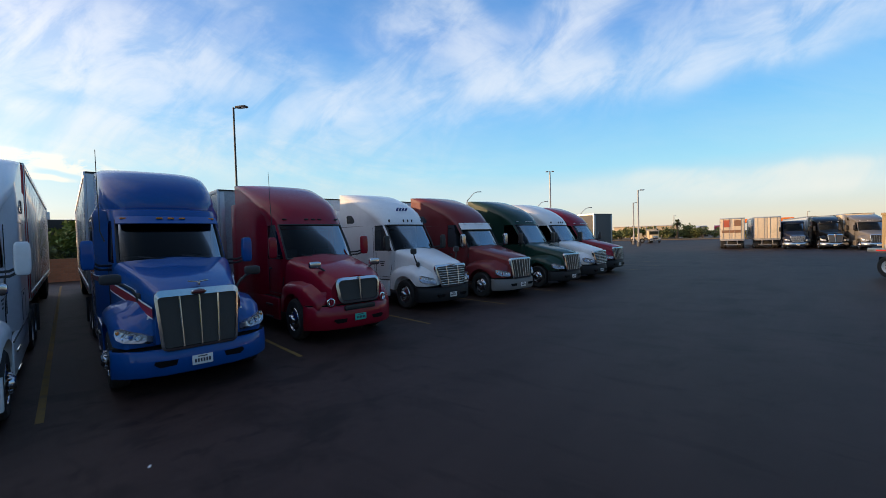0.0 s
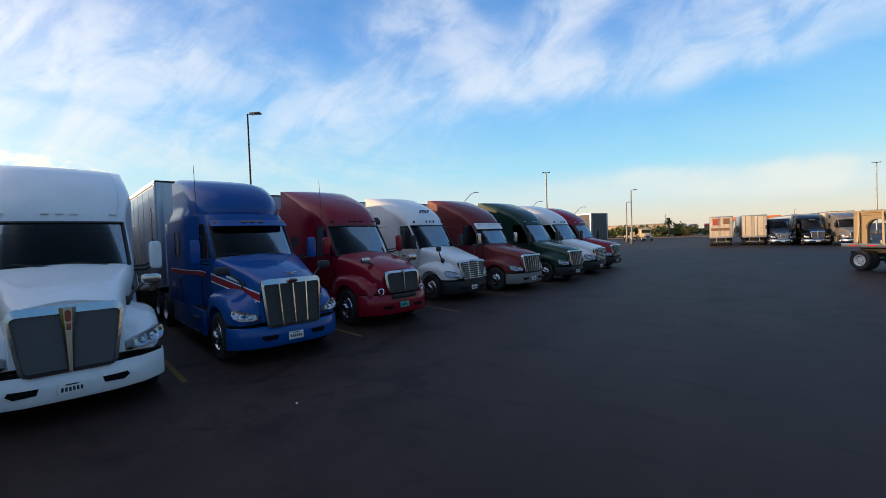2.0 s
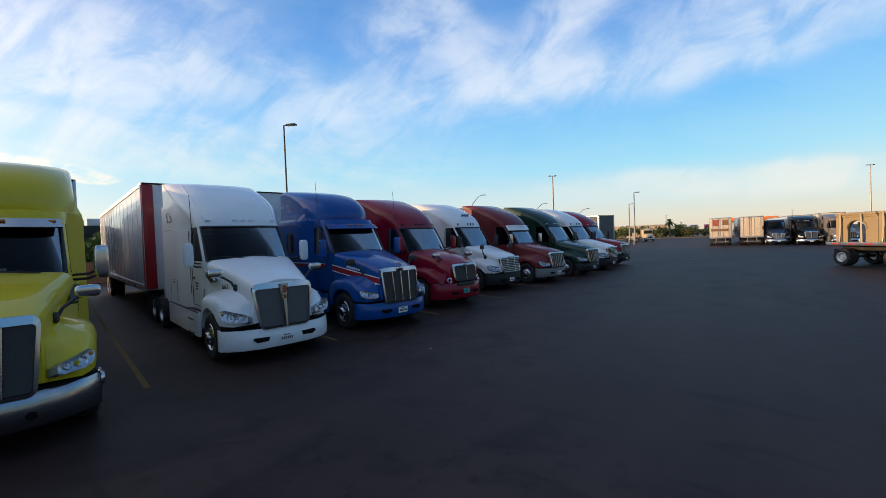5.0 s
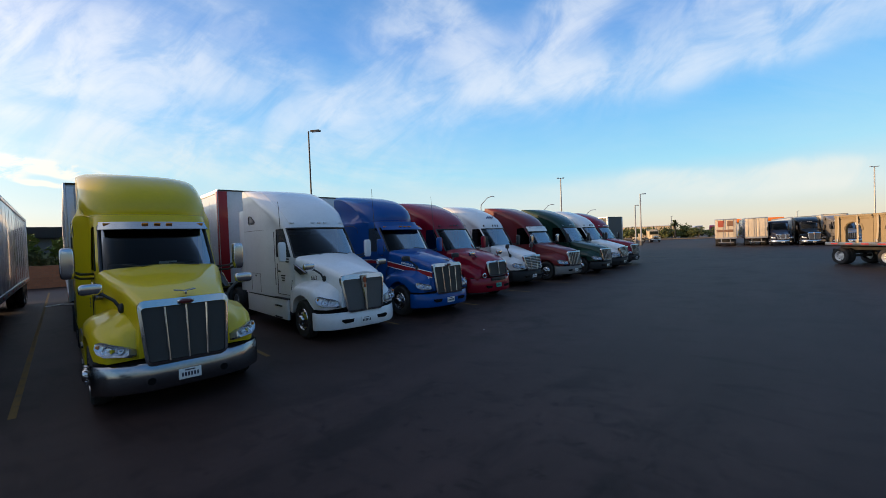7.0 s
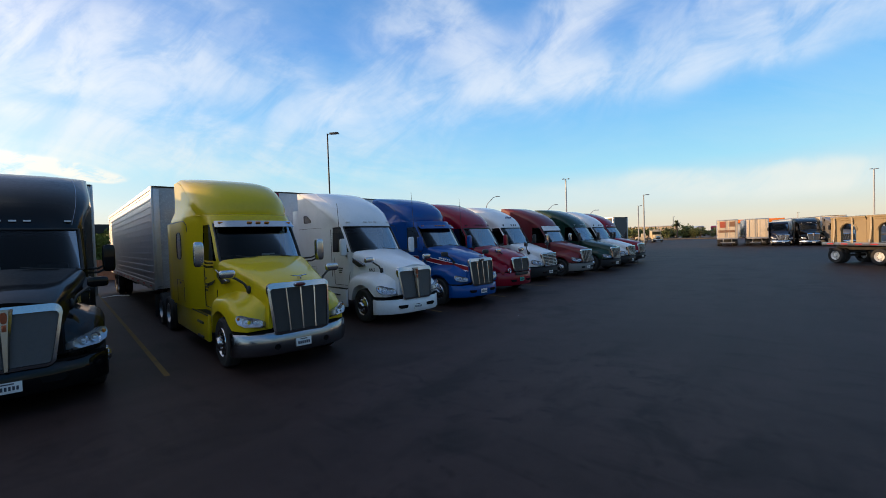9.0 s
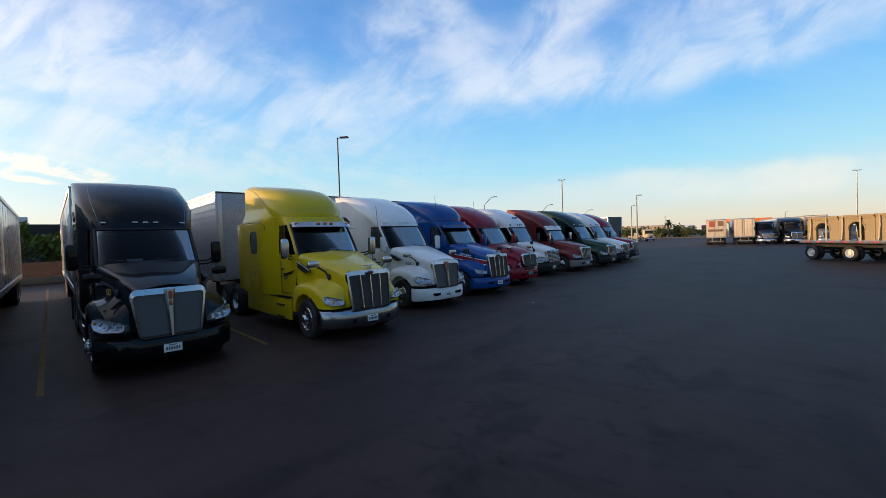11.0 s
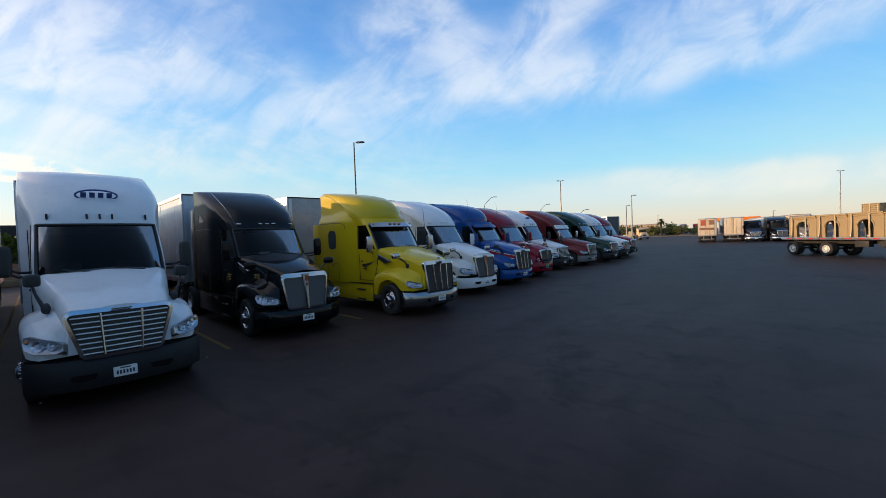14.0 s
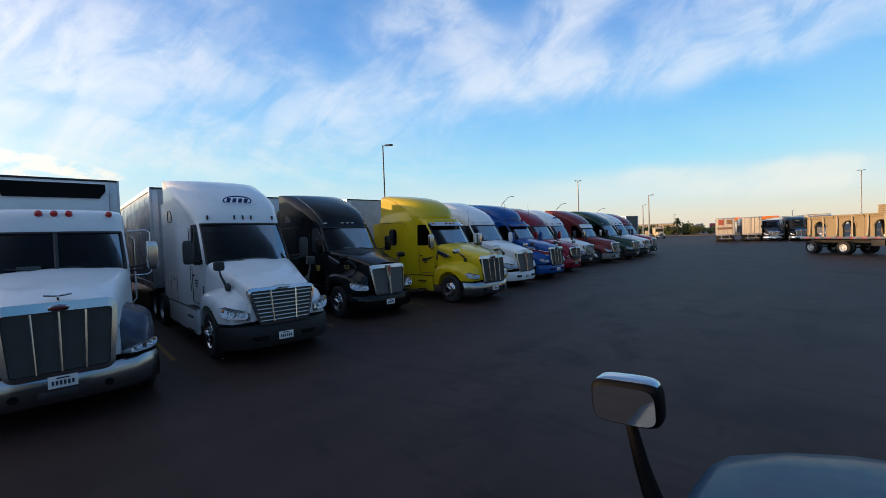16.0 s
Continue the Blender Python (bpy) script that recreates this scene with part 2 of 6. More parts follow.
# ---------------------------------------------------------------- materials
def material(name, colour, rough=0.5, metal=0.0, coat=0.0, var=0.15, scale=6.0, bump=0.0, bump_scale=40.0, spec=0.5, dirt=0.0, dirt_colour=(0.12, 0.10, 0.08), random=0.0, object_space=True):
    """A surface with grain at two scales, a little dirt and uneven gloss."""
    mat = bpy.data.materials.new(name)
    mat.use_nodes = True
    t = mat.node_tree
    b = t.nodes["Principled BSDF"]
    b.inputs["Metallic"].default_value = metal
    b.inputs["Coat Weight"].default_value = coat
    b.inputs["Coat Roughness"].default_value = 0.04
    b.inputs["Specular IOR Level"].default_value = spec
    tc = t.nodes.new("ShaderNodeTexCoord")
    vec = tc.outputs["Object"]
    n1 = t.nodes.new("ShaderNodeTexNoise")
    n1.inputs["Scale"].default_value, n1.inputs["Detail"].default_value = scale * 0.25, 5
    n2 = t.nodes.new("ShaderNodeTexNoise")
    n2.inputs["Scale"].default_value, n2.inputs["Detail"].default_value = scale * 3, 4
    t.links.new(vec, n1.inputs["Vector"])
    t.links.new(vec, n2.inputs["Vector"])
    add = t.nodes.new("ShaderNodeMath")
    add.operation = "ADD"
    t.links.new(n1.outputs["Fac"], add.inputs[0])
    t.links.new(n2.outputs["Fac"], add.inputs[1])
    rr = t.nodes.new("ShaderNodeMapRange")
    rr.inputs["From Min"].default_value, rr.inputs["From Max"].default_value = 0.6, 1.4
    rr.inputs["To Min"].default_value, rr.inputs["To Max"].default_value = 1 - var, 1 + var
    t.links.new(add.outputs[0], rr.inputs["Value"])
    mul = t.nodes.new("ShaderNodeVectorMath")
    mul.operation = "SCALE"
    mul.inputs[0].default_value = colour
    t.links.new(rr.outputs[0], mul.inputs["Scale"])
    col = mul.outputs[0]
    if random:
        oi = t.nodes.new("ShaderNodeObjectInfo")
        r2 = t.nodes.new("ShaderNodeMapRange")
        r2.inputs["To Min"].default_value, r2.inputs["To Max"].default_value = 1 - random, 1 + random
        t.links.new(oi.outputs["Random"], r2.inputs["Value"])
        m2 = t.nodes.new("ShaderNodeVectorMath")
        m2.operation = "SCALE"
        t.links.new(col, m2.inputs[0])
        t.links.new(r2.outputs[0], m2.inputs["Scale"])
        col = m2.outputs[0]
    if dirt:
        n3 = t.nodes.new("ShaderNodeTexNoise")
        n3.inputs["Scale"].default_value, n3.inputs["Detail"].default_value, n3.inputs["Roughness"].default_value = 1.7, 8, 0.7
        t.links.new(vec, n3.inputs["Vector"])
        r3 = t.nodes.new("ShaderNodeMapRange")
        r3.inputs["From Min"].default_value, r3.inputs["From Max"].default_value = 0.5, 0.75
        r3.inputs["To Max"].default_value = dirt
        t.links.new(n3.outputs["Fac"], r3.inputs["Value"])
        mx = t.nodes.new("ShaderNodeMix")
        mx.data_type = "RGBA"
        t.links.new(r3.outputs[0], mx.inputs["Factor"])
        t.links.new(col, mx.inputs[6])
        mx.inputs[7].default_value = (*dirt_colour, 1)
        col = mx.outputs[2]
    t.links.new(col, b.inputs["Base Color"])
    rg = t.nodes.new("ShaderNodeMapRange")
    rg.inputs["From Min"].default_value, rg.inputs["From Max"].default_value = 0.6, 1.4
    rg.inputs["To Min"].default_value, rg.inputs["To Max"].default_value = max(0.02, rough * 0.8), min(1, rough * 1.25)
    t.links.new(add.outputs[0], rg.inputs["Value"])
    t.links.new(rg.outputs[0], b.inputs["Roughness"])
    if bump:
        n4 = t.nodes.new("ShaderNodeTexNoise")
        n4.inputs["Scale"].default_value, n4.inputs["Detail"].default_value = bump_scale, 3
        t.links.new(vec, n4.inputs["Vector"])
        bp = t.nodes.new("ShaderNodeBump")
        bp.inputs["Strength"].default_value, bp.inputs["Distance"].default_value = bump, 0.01
        t.links.new(n4.outputs["Fac"], bp.inputs["Height"])
        t.links.new(bp.outputs[0], b.inputs["Normal"])
    return mat


def paint(name, colour, rough=0.32, dirt=0.03, coat=0.6):
    return material(name, colour, rough=rough + 0.10, coat=coat, var=0.06, scale=5, dirt=dirt, spec=0.12)


def glass(name, colour, rough=0.02, gloss=1.0):
    """A thin pane: tinted see-through, with the sheen of glass."""
    mat = bpy.data.materials.new(name)
    mat.use_nodes = True
    t = mat.node_tree
    t.nodes.clear()
    out = t.nodes.new("ShaderNodeOutputMaterial")
    mx = t.nodes.new("ShaderNodeMixShader")
    tr = t.nodes.new("ShaderNodeBsdfTransparent")
    gs = t.nodes.new("ShaderNodeBsdfGlossy")
    fr = t.nodes.new("ShaderNodeFresnel")
    fr.inputs["IOR"].default_value = 1.45
    k = t.nodes.new("ShaderNodeMath")
    k.operation = "MULTIPLY"
    k.inputs[1].default_value = gloss
    tr.inputs[0].default_value = (*colour, 1)
    gs.inputs["Roughness"].default_value = rough
    t.links.new(fr.outputs[0], k.inputs[0])
    t.links.new(k.outputs[0], mx.inputs[0])
    t.links.new(tr.outputs[0], mx.inputs[1])
    t.links.new(gs.outputs[0], mx.inputs[2])
    t.links.new(mx.outputs[0], out.inputs[0])
    return mat


def glow(name, colour, strength):
    mat = bpy.data.materials.new(name)
    mat.use_nodes = True
    b = mat.node_tree.nodes["Principled BSDF"]
    b.inputs["Base Color"].default_value = (*colour, 1)
    b.inputs["Emission Color"].default_value = (*colour, 1)
    b.inputs["Emission Strength"].default_value = strength
    return mat


M = {
    "blue": paint("blue_paint", (0.0, 0.060, 0.25)),
    "dark_red": paint("dark_red_paint", (0.23, 0.003, 0.016)),
    "brick": paint("brick_red_paint", (0.15, 0.018, 0.020)),
    "green": paint("dark_green_paint", (0.008, 0.035, 0.025)),
    "white": paint("white_paint", (0.74, 0.75, 0.76), 0.35, 0.1),
    "white_b": paint("white_fleet_paint", (0.66, 0.68, 0.70), 0.38, 0.15),
    "yellow": paint("yellow_paint", (0.58, 0.42, 0.008)),
    "black": material("black_paint", (0.0025, 0.0027, 0.0033), 0.35, coat=0.5, var=0.06, spec=0.03),
    "navy": paint("navy_paint", (0.008, 0.013, 0.035), 0.28),
    "pale_blue": paint("pale_blue_paint", (0.006, 0.040, 0.085), 0.3, 0.02, 0.15),
    "grey_paint": paint("grey_paint", (0.16, 0.15, 0.14), 0.4),
    "orange": paint("orange_paint", (0.75, 0.19, 0.02), 0.45),
    "tint": material("black_tinted_glass", (0.004, 0.004, 0.005), 0.08, coat=1.0, var=0.05),
    "badge_red": material("dark_red_enamel", (0.10, 0.008, 0.010), 0.3, coat=0.6),
    "copper": material("copper_red_badge", (0.42, 0.12, 0.06), 0.3, 0.6, var=0.2),
    "stripe_red": paint("red_stripe_paint", (0.30, 0.012, 0.016)),
    "chrome": material("chrome", (0.50, 0.51, 0.53), 0.16, 1.0, var=0.06),
    "steel": material("worn_steel", (0.42, 0.42, 0.43), 0.35, 1.0, var=0.15, dirt=0.25),
    "alu": material("aluminium_sheet", (0.52, 0.53, 0.55), 0.42, 0.85, var=0.12, dirt=0.2, bump=0.05, bump_scale=8),
    "mesh": material("grille_mesh", (0.105, 0.104, 0.106), 0.45, 0.7, var=0.1, bump=0.8, bump_scale=110),
    "dark_mesh": material("dark_grille_mesh", (0.052, 0.050, 0.047), 0.5, 0.5, var=0.1, bump=0.8, bump_scale=110),
    "plastic": material("black_plastic", (0.018, 0.018, 0.019), 0.5, var=0.15, bump=0.1, bump_scale=120),
    "soft_black": material("soft_black_plastic", (0.004, 0.004, 0.0045), 0.6, var=0.15, spec=0.1),
    "chrome_dark": material("dull_dark_chrome", (0.30, 0.305, 0.32), 0.2, 1.0, var=0.1, dirt=0.2),
    "hub_white": material("white_wheel_steel", (0.72, 0.72, 0.70), 0.5, var=0.1, dirt=0.3),
    "curtain": material("dark_curtain", (0.012, 0.012, 0.013), 0.95, var=0.2),
    "bumper_grey": material("dark_grey_plastic", (0.016, 0.016, 0.017), 0.55, var=0.15, dirt=0.3, dirt_colour=(0.04, 0.037, 0.034), spec=0.25),
    "bumper_pale": material("weathered_grey_plastic", (0.16, 0.155, 0.15), 0.6, var=0.15, dirt=0.3),
    "rubber": material("tyre_rubber", (0.016, 0.016, 0.016), 0.75, var=0.2, bump=0.3, bump_scale=60, dirt=0.3, dirt_colour=(0.06, 0.05, 0.045)),
    "frame": material("chassis_black", (0.02, 0.019, 0.018), 0.6, var=0.2, dirt=0.4),
    "interior": material("cab_trim", (0.035, 0.034, 0.034), 0.8, var=0.2),
    "seat": material("seat_cloth", (0.05, 0.05, 0.055), 0.9, var=0.2),
    "glass": glass("window_glass", (0.26, 0.30, 0.31), 0.03, 0.42),
    "lens": glass("lamp_lens", (0.95, 0.97, 1.0), 0.02, 0.4),
    "side_glass": glass("side_window_glass", (0.06, 0.07, 0.072), 0.03, 0.2),
    "amber": material("amber_lens", (0.55, 0.16, 0.01), 0.25, coat=0.5),
    "red_lens": material("red_lens", (0.45, 0.01, 0.01), 0.25, coat=0.5),
    "marker": material("clear_marker_lens", (0.7, 0.7, 0.72), 0.2, coat=0.5),
    "reflector": material("lamp_reflector", (0.85, 0.86, 0.88), 0.1, 1.0, var=0.03),
    "lamp_shell": material("lamp_housing", (0.42, 0.42, 0.43), 0.2, 0.7, var=0.2),
    "bar": material("bright_grille_bar", (0.62, 0.62, 0.62), 0.38, 0.6, var=0.1),
    "mirror": material("mirror_glass", (0.8, 0.82, 0.84), 0.02, 1.0, var=0.0),
    "trailer_white": material("trailer_white_panel", (0.62, 0.63, 0.64), 0.24, coat=0.5, var=0.06, dirt=0.22, bump=0.04, bump_scale=5),
    "trailer_grey": material("trailer_grey_panel", (0.36, 0.37, 0.38), 0.26, coat=0.4, var=0.08, dirt=0.25, bump=0.04, bump_scale=5),
    "trailer_cream": material("trailer_cream_panel", (0.68, 0.56, 0.40), 0.5, var=0.1, dirt=0.25),
    "plate": material("plate_white", (0.7, 0.7, 0.68), 0.5, var=0.05),
    "plate_teal": material("plate_teal", (0.03, 0.38, 0.30), 0.5, var=0.05),
    "ink": material("dark_ink", (0.03, 0.03, 0.05), 0.6),
    "tape_red": material("tape_red", (0.5, 0.02, 0.02), 0.4),
    "lettering": material("white_lettering", (0.75, 0.75, 0.75), 0.5),
    "logo_blue": material("logo_blue", (0.02, 0.05, 0.2), 0.4),
    "gold": material("gold_lettering", (0.6, 0.38, 0.08), 0.5),
    "pole": material("lamp_post_steel", (0.05, 0.045, 0.04), 0.55, 0.3, var=0.1),
    "galv": material("galvanised_steel", (0.38, 0.38, 0.38), 0.5, 0.6, var=0.1),
    "line": material("yellow_line_paint", (0.19, 0.105, 0.02), 0.85, var=0.25, dirt=1.0, dirt_colour=(0.05, 0.045, 0.042)),
    "block": material("tan_block", (0.30, 0.13, 0.065), 0.9, var=0.12, bump=0.3, random=0.12),
    "mortar": material("block_joint", (0.22, 0.14, 0.09), 0.95, var=0.1),
    "stucco": material("tan_stucco", (0.55, 0.42, 0.28), 0.9, var=0.1, bump=0.2),
    "foam": material("tan_precast", (0.30, 0.225, 0.125), 0.85, var=0.14, dirt=0.2, bump=0.3, bump_scale=30),
    "strap": material("load_strap", (0.42, 0.34, 0.22), 0.8),
    "deck": material("deck_timber", (0.10, 0.06, 0.045), 0.8, var=0.3),
    "bark": material("bark", (0.12, 0.09, 0.06), 0.9, var=0.3, bump=0.5),
    "leaf": material("dry_leaf", (0.13, 0.14, 0.035), 0.7, var=0.4, scale=3, random=0.2),
    "leaf_green": material("feathery_leaf", (0.13, 0.17, 0.03), 0.7, var=0.4, scale=3, random=0.2),
    "frond": material("palm_frond", (0.05, 0.07, 0.025), 0.6, var=0.3),
    "text_black": material("black_lettering", (0.02, 0.02, 0.02), 0.5),
    "cream": paint("cream_paint", (0.6, 0.48, 0.3), 0.5),
    "tarp_yellow": material("yellow_tarp", (0.6, 0.42, 0.05), 0.7, var=0.2),
    "roof_dark": material("dark_roof", (0.03, 0.028, 0.027), 0.8),
    "shed": material("grey_shed_wall", (0.13, 0.125, 0.115), 0.85, var=0.1),
    "graphic_red": material("red_graphic", (0.45, 0.10, 0.05), 0.5, var=0.2),
    "graphic_brown": material("brown_graphic", (0.25, 0.13, 0.07), 0.5, var=0.2),
    "bush": material("desert_shrub", (0.06, 0.075, 0.025), 0.8, var=0.4, scale=2),
    "dirt": material("dry_earth", (0.13, 0.10, 0.065), 0.95, var=0.3, scale=1, bump=0.4),
    "litter": material("litter_paper", (0.7, 0.7, 0.68), 0.7),
}


def ground_material():
    mat = bpy.data.materials.new("asphalt")
    mat.use_nodes = True
    t = mat.node_tree
    b = t.nodes["Principled BSDF"]
    tc = t.nodes.new("ShaderNodeTexCoord")

    def nz(scale, detail, rough=0.6, dist=0.0, stretch=(1, 1, 1)):
        mp = t.nodes.new("ShaderNodeMapping")
        mp.inputs["Scale"].default_value = stretch
        t.links.new(tc.outputs["Object"], mp.inputs[0])
        n = t.nodes.new("ShaderNodeTexNoise")
        n.inputs["Scale"].default_value, n.inputs["Detail"].default_value, n.inputs["Roughness"].default_value, n.inputs["Distortion"].default_value = scale, detail, rough, dist
        t.links.new(mp.outputs[0], n.inputs["Vector"])
        return n.outputs["Fac"]

    def rng(v, a, b2, c, d):
        n = t.nodes.new("ShaderNodeMapRange")
        for k, x in zip(("From Min", "From Max", "To Min", "To Max"), (a, b2, c, d)):
            n.inputs[k].default_value = x
        t.links.new(v, n.inputs["Value"])
        return n.outputs[0]

    def mulf(a, b2):
        n = t.nodes.new("ShaderNodeMath")
        n.operation = "MULTIPLY"
        t.links.new(a, n.inputs[0])
        t.links.new(b2, n.inputs[1])
        return n.outputs[0]

    grain = rng(nz(140, 3), 0.3, 0.7, 0.75, 1.25)
    patch = rng(nz(0.25, 5, 0.6, 0.5), 0.35, 0.65, 0.85, 1.12)
    tracks = rng(nz(1.1, 4, 0.6, 0.3, (1.0, 0.12, 1)), 0.40, 0.62, 0.9, 1.07)
    oil = rng(nz(0.85, 6, 0.6, 0.5, (1.0, 0.65, 1)), 0.51, 0.62, 1.0, 0.55)
    drips = rng(nz(2.6, 5, 0.62, 0.5), 0.56, 0.68, 1.0, 0.5)
    field = rng(nz(0.16, 3, 0.5, 0.2, (1.0, 0.5, 1)), 0.44, 0.58, 0.0, 1.0)
    mixed = t.nodes.new("ShaderNodeMix")
    mixed.inputs[2].default_value = 1.0
    t.links.new(field, mixed.inputs[0])
    t.links.new(mulf(oil, drips), mixed.inputs[3])
    smear = rng(nz(2.2, 4, 0.55, 0.8, (0.3, 1.0, 1)), 0.55, 0.68, 1.0, 0.72)
    pale = rng(nz(0.5, 6, 0.65, 0.6, (1.0, 0.35, 1)), 0.55, 0.72, 1.0, 1.15)
    f = mulf(mulf(mulf(grain, patch), mulf(tracks, mixed.outputs[0])), mulf(smear, pale))
    sc = t.nodes.new("ShaderNodeVectorMath")
    sc.operation = "SCALE"
    sc.inputs[0].default_value = (0.028, 0.0122, 0.0092)
    t.links.new(f, sc.inputs["Scale"])
    t.links.new(sc.outputs[0], b.inputs["Base Color"])
    b.inputs["Roughness"].default_value = 0.66
    t.links.new(rng(f, 0.0, 1.3, 0.15, 0.37), b.inputs["Specular IOR Level"])
    bp = t.nodes.new("ShaderNodeBump")
    bp.inputs["Strength"].default_value, bp.inputs["Distance"].default_value = 0.4, 0.006
    t.links.new(nz(90, 3), bp.inputs["Height"])
    t.links.new(bp.outputs[0], b.inputs["Normal"])
    return mat


M["asphalt"] = ground_material()


# ---------------------------------------------------------------- mesh helpers
def mesh_from(bm, name, mat, angle=35.0):
    me = bpy.data.meshes.new(name)
    for f in bm.faces:
        f.smooth = True
    bm.normal_update()
    bm.to_mesh(me)
    bm.free()
    me.set_sharp_from_angle(angle=radians(angle))
    me.materials.append(mat)
    return me


def part(name, bm, mat, parent, label="", angle=35.0, place=None):
    ob = new(name, mesh_from(bm, name, mat, angle))
    ob.parent = parent
    if place is not None:
        ob.matrix_local = place
    if label:
        ob["label"] = label
    return ob


def repeat(ob, parent, place):
    """The same mesh once more as a part of its own, with its sub-parts."""
    o = ob.copy()
    scene.collection.objects.link(o)
    o.parent = parent
    o.matrix_local = place
    for c in ob.children:
        repeat(c, o, c.matrix_local.copy())
    return o


def thing(name, m, label, category, group="", kind=""):
    e = new(name)
    e.empty_display_size = 0.3
    e.matrix_world = m
    return tagged(e, label, category, group, kind)


def box(bm, c, s, bevel=0.0, m=None):
    r = bmesh.ops.create_cube(bm, size=1.0, matrix=Matrix.Translation(c) @ Matrix.Diagonal((*s, 1)))
    vs = r["verts"]
    if bevel:
        es = list({e for v in vs for e in v.link_edges})
        rb = bmesh.ops.bevel(bm, geom=es, offset=bevel, segments=2, profile=0.6, affect="EDGES")
        vs = list({v for f in rb["faces"] for v in f.verts} | {v for v in vs if v.is_valid})
    if m is not None:
        bmesh.ops.transform(bm, matrix=m, verts=vs)
    return vs


def boxed(c, s, bevel=0.0, m=None):
    bm = bmesh.new()
    box(bm, c, s, bevel, m)
    return bm


def tube(bm, pts, r, seg=8, cap=True):
    """A round bar along points."""
    pts = [Vector(p) for p in pts]
    rings = []
    for i, p in enumerate(pts):
        d = (pts[min(i + 1, len(pts) - 1)] - pts[max(i - 1, 0)]).normalized()
        a = d.orthogonal().normalized() if i == 0 else (rings[-1][1] - d * rings[-1][1].dot(d)).normalized()
        b = d.cross(a)
        rr = r[i] if isinstance(r, (list, tuple)) else r
        rings.append(([bm.verts.new(p + rr * (math.cos(k * 2 * math.pi / seg) * a + math.sin(k * 2 * math.pi / seg) * b)) for k in range(seg)], a))
    for (u, _), (v, _) in zip(rings, rings[1:]):
        for k in range(seg):
            bm.faces.new((u[k], u[(k + 1) % seg], v[(k + 1) % seg], v[k]))
    if cap:
        bm.faces.new(rings[0][0][::-1])
        bm.faces.new(rings[-1][0])
    return bm


def tubed(pts, r, seg=8):
    return tube(bmesh.new(), pts, r, seg)


def lathe(profile, seg=32, m=None):
    """Turns (along, radius) pairs about the y axis."""
    bm = bmesh.new()
    rings = []
    for a, r in profile:
        if r < 1e-6:
            rings.append([bm.verts.new((0, a, 0))])
        else:
            rings.append([bm.verts.new((r * math.cos(2 * math.pi * k / seg), a, r * math.sin(2 * math.pi * k / seg))) for k in range(seg)])
    for u, v in zip(rings, rings[1:]):
        for k in range(seg):
            k2 = (k + 1) % seg
            if len(u) == 1 and len(v) == 1:
                continue
            if len(u) == 1:
                bm.faces.new((u[0], v[k], v[k2]))
            elif len(v) == 1:
                bm.faces.new((u[k], v[0], u[k2]))
            else:
                bm.faces.new((u[k], v[k], v[k2], u[k2]))
    if m is not None:
        bm.transform(m)
    return bm


def loft(bm, rings, closed=True, cap=True):
    vs = [[bm.verts.new(p) for p in r] for r in rings]
    n = len(vs[0])
    for u, v in zip(vs, vs[1:]):
        for k in range(n if closed else n - 1):
            k2 = (k + 1) % n
            bm.faces.new((u[k], u[k2], v[k2], v[k]))
    if cap:
        bm.faces.new(vs[0][::-1])
        bm.faces.new(vs[-1])
    bmesh.ops.recalc_face_normals(bm, faces=bm.faces)
    return bm


def prism(bm, outline, axis_from, axis_to, axis="x"):
    """A plate: an outline of (a, b) pairs pushed through from one place on the axis to another."""
    def p(a, b, t):
        return {"x": (t, a, b), "y": (a, t, b), "z": (a, b, t)}[axis]
    u = [bm.verts.new(p(a, b, axis_from)) for a, b in outline]
    v = [bm.verts.new(p(a, b, axis_to)) for a, b in outline]
    n = len(u)
    for k in range(n):
        bm.faces.new((u[k], u[(k + 1) % n], v[(k + 1) % n], v[k]))
    bm.faces.new(u[::-1])
    bm.faces.new(v)
    bmesh.ops.recalc_face_normals(bm, faces=bm.faces)
    return bm


def ellipsoid(bm, c, s, seg=16, power=2.0):
    r = bmesh.ops.create_uvsphere(bm, u_segments=seg, v_segments=seg // 2 + 2, radius=1.0)
    for v in r["verts"]:
        v.co = Vector([math.copysign(abs(a) ** (2 / power), a) * b for a, b in zip(v.co, s)]) + Vector(c)
    return r["verts"]

# ---------------------------------------------------------------- tractors: x ahead from the bumper, y to the truck's left, z up
WHEEL = {}


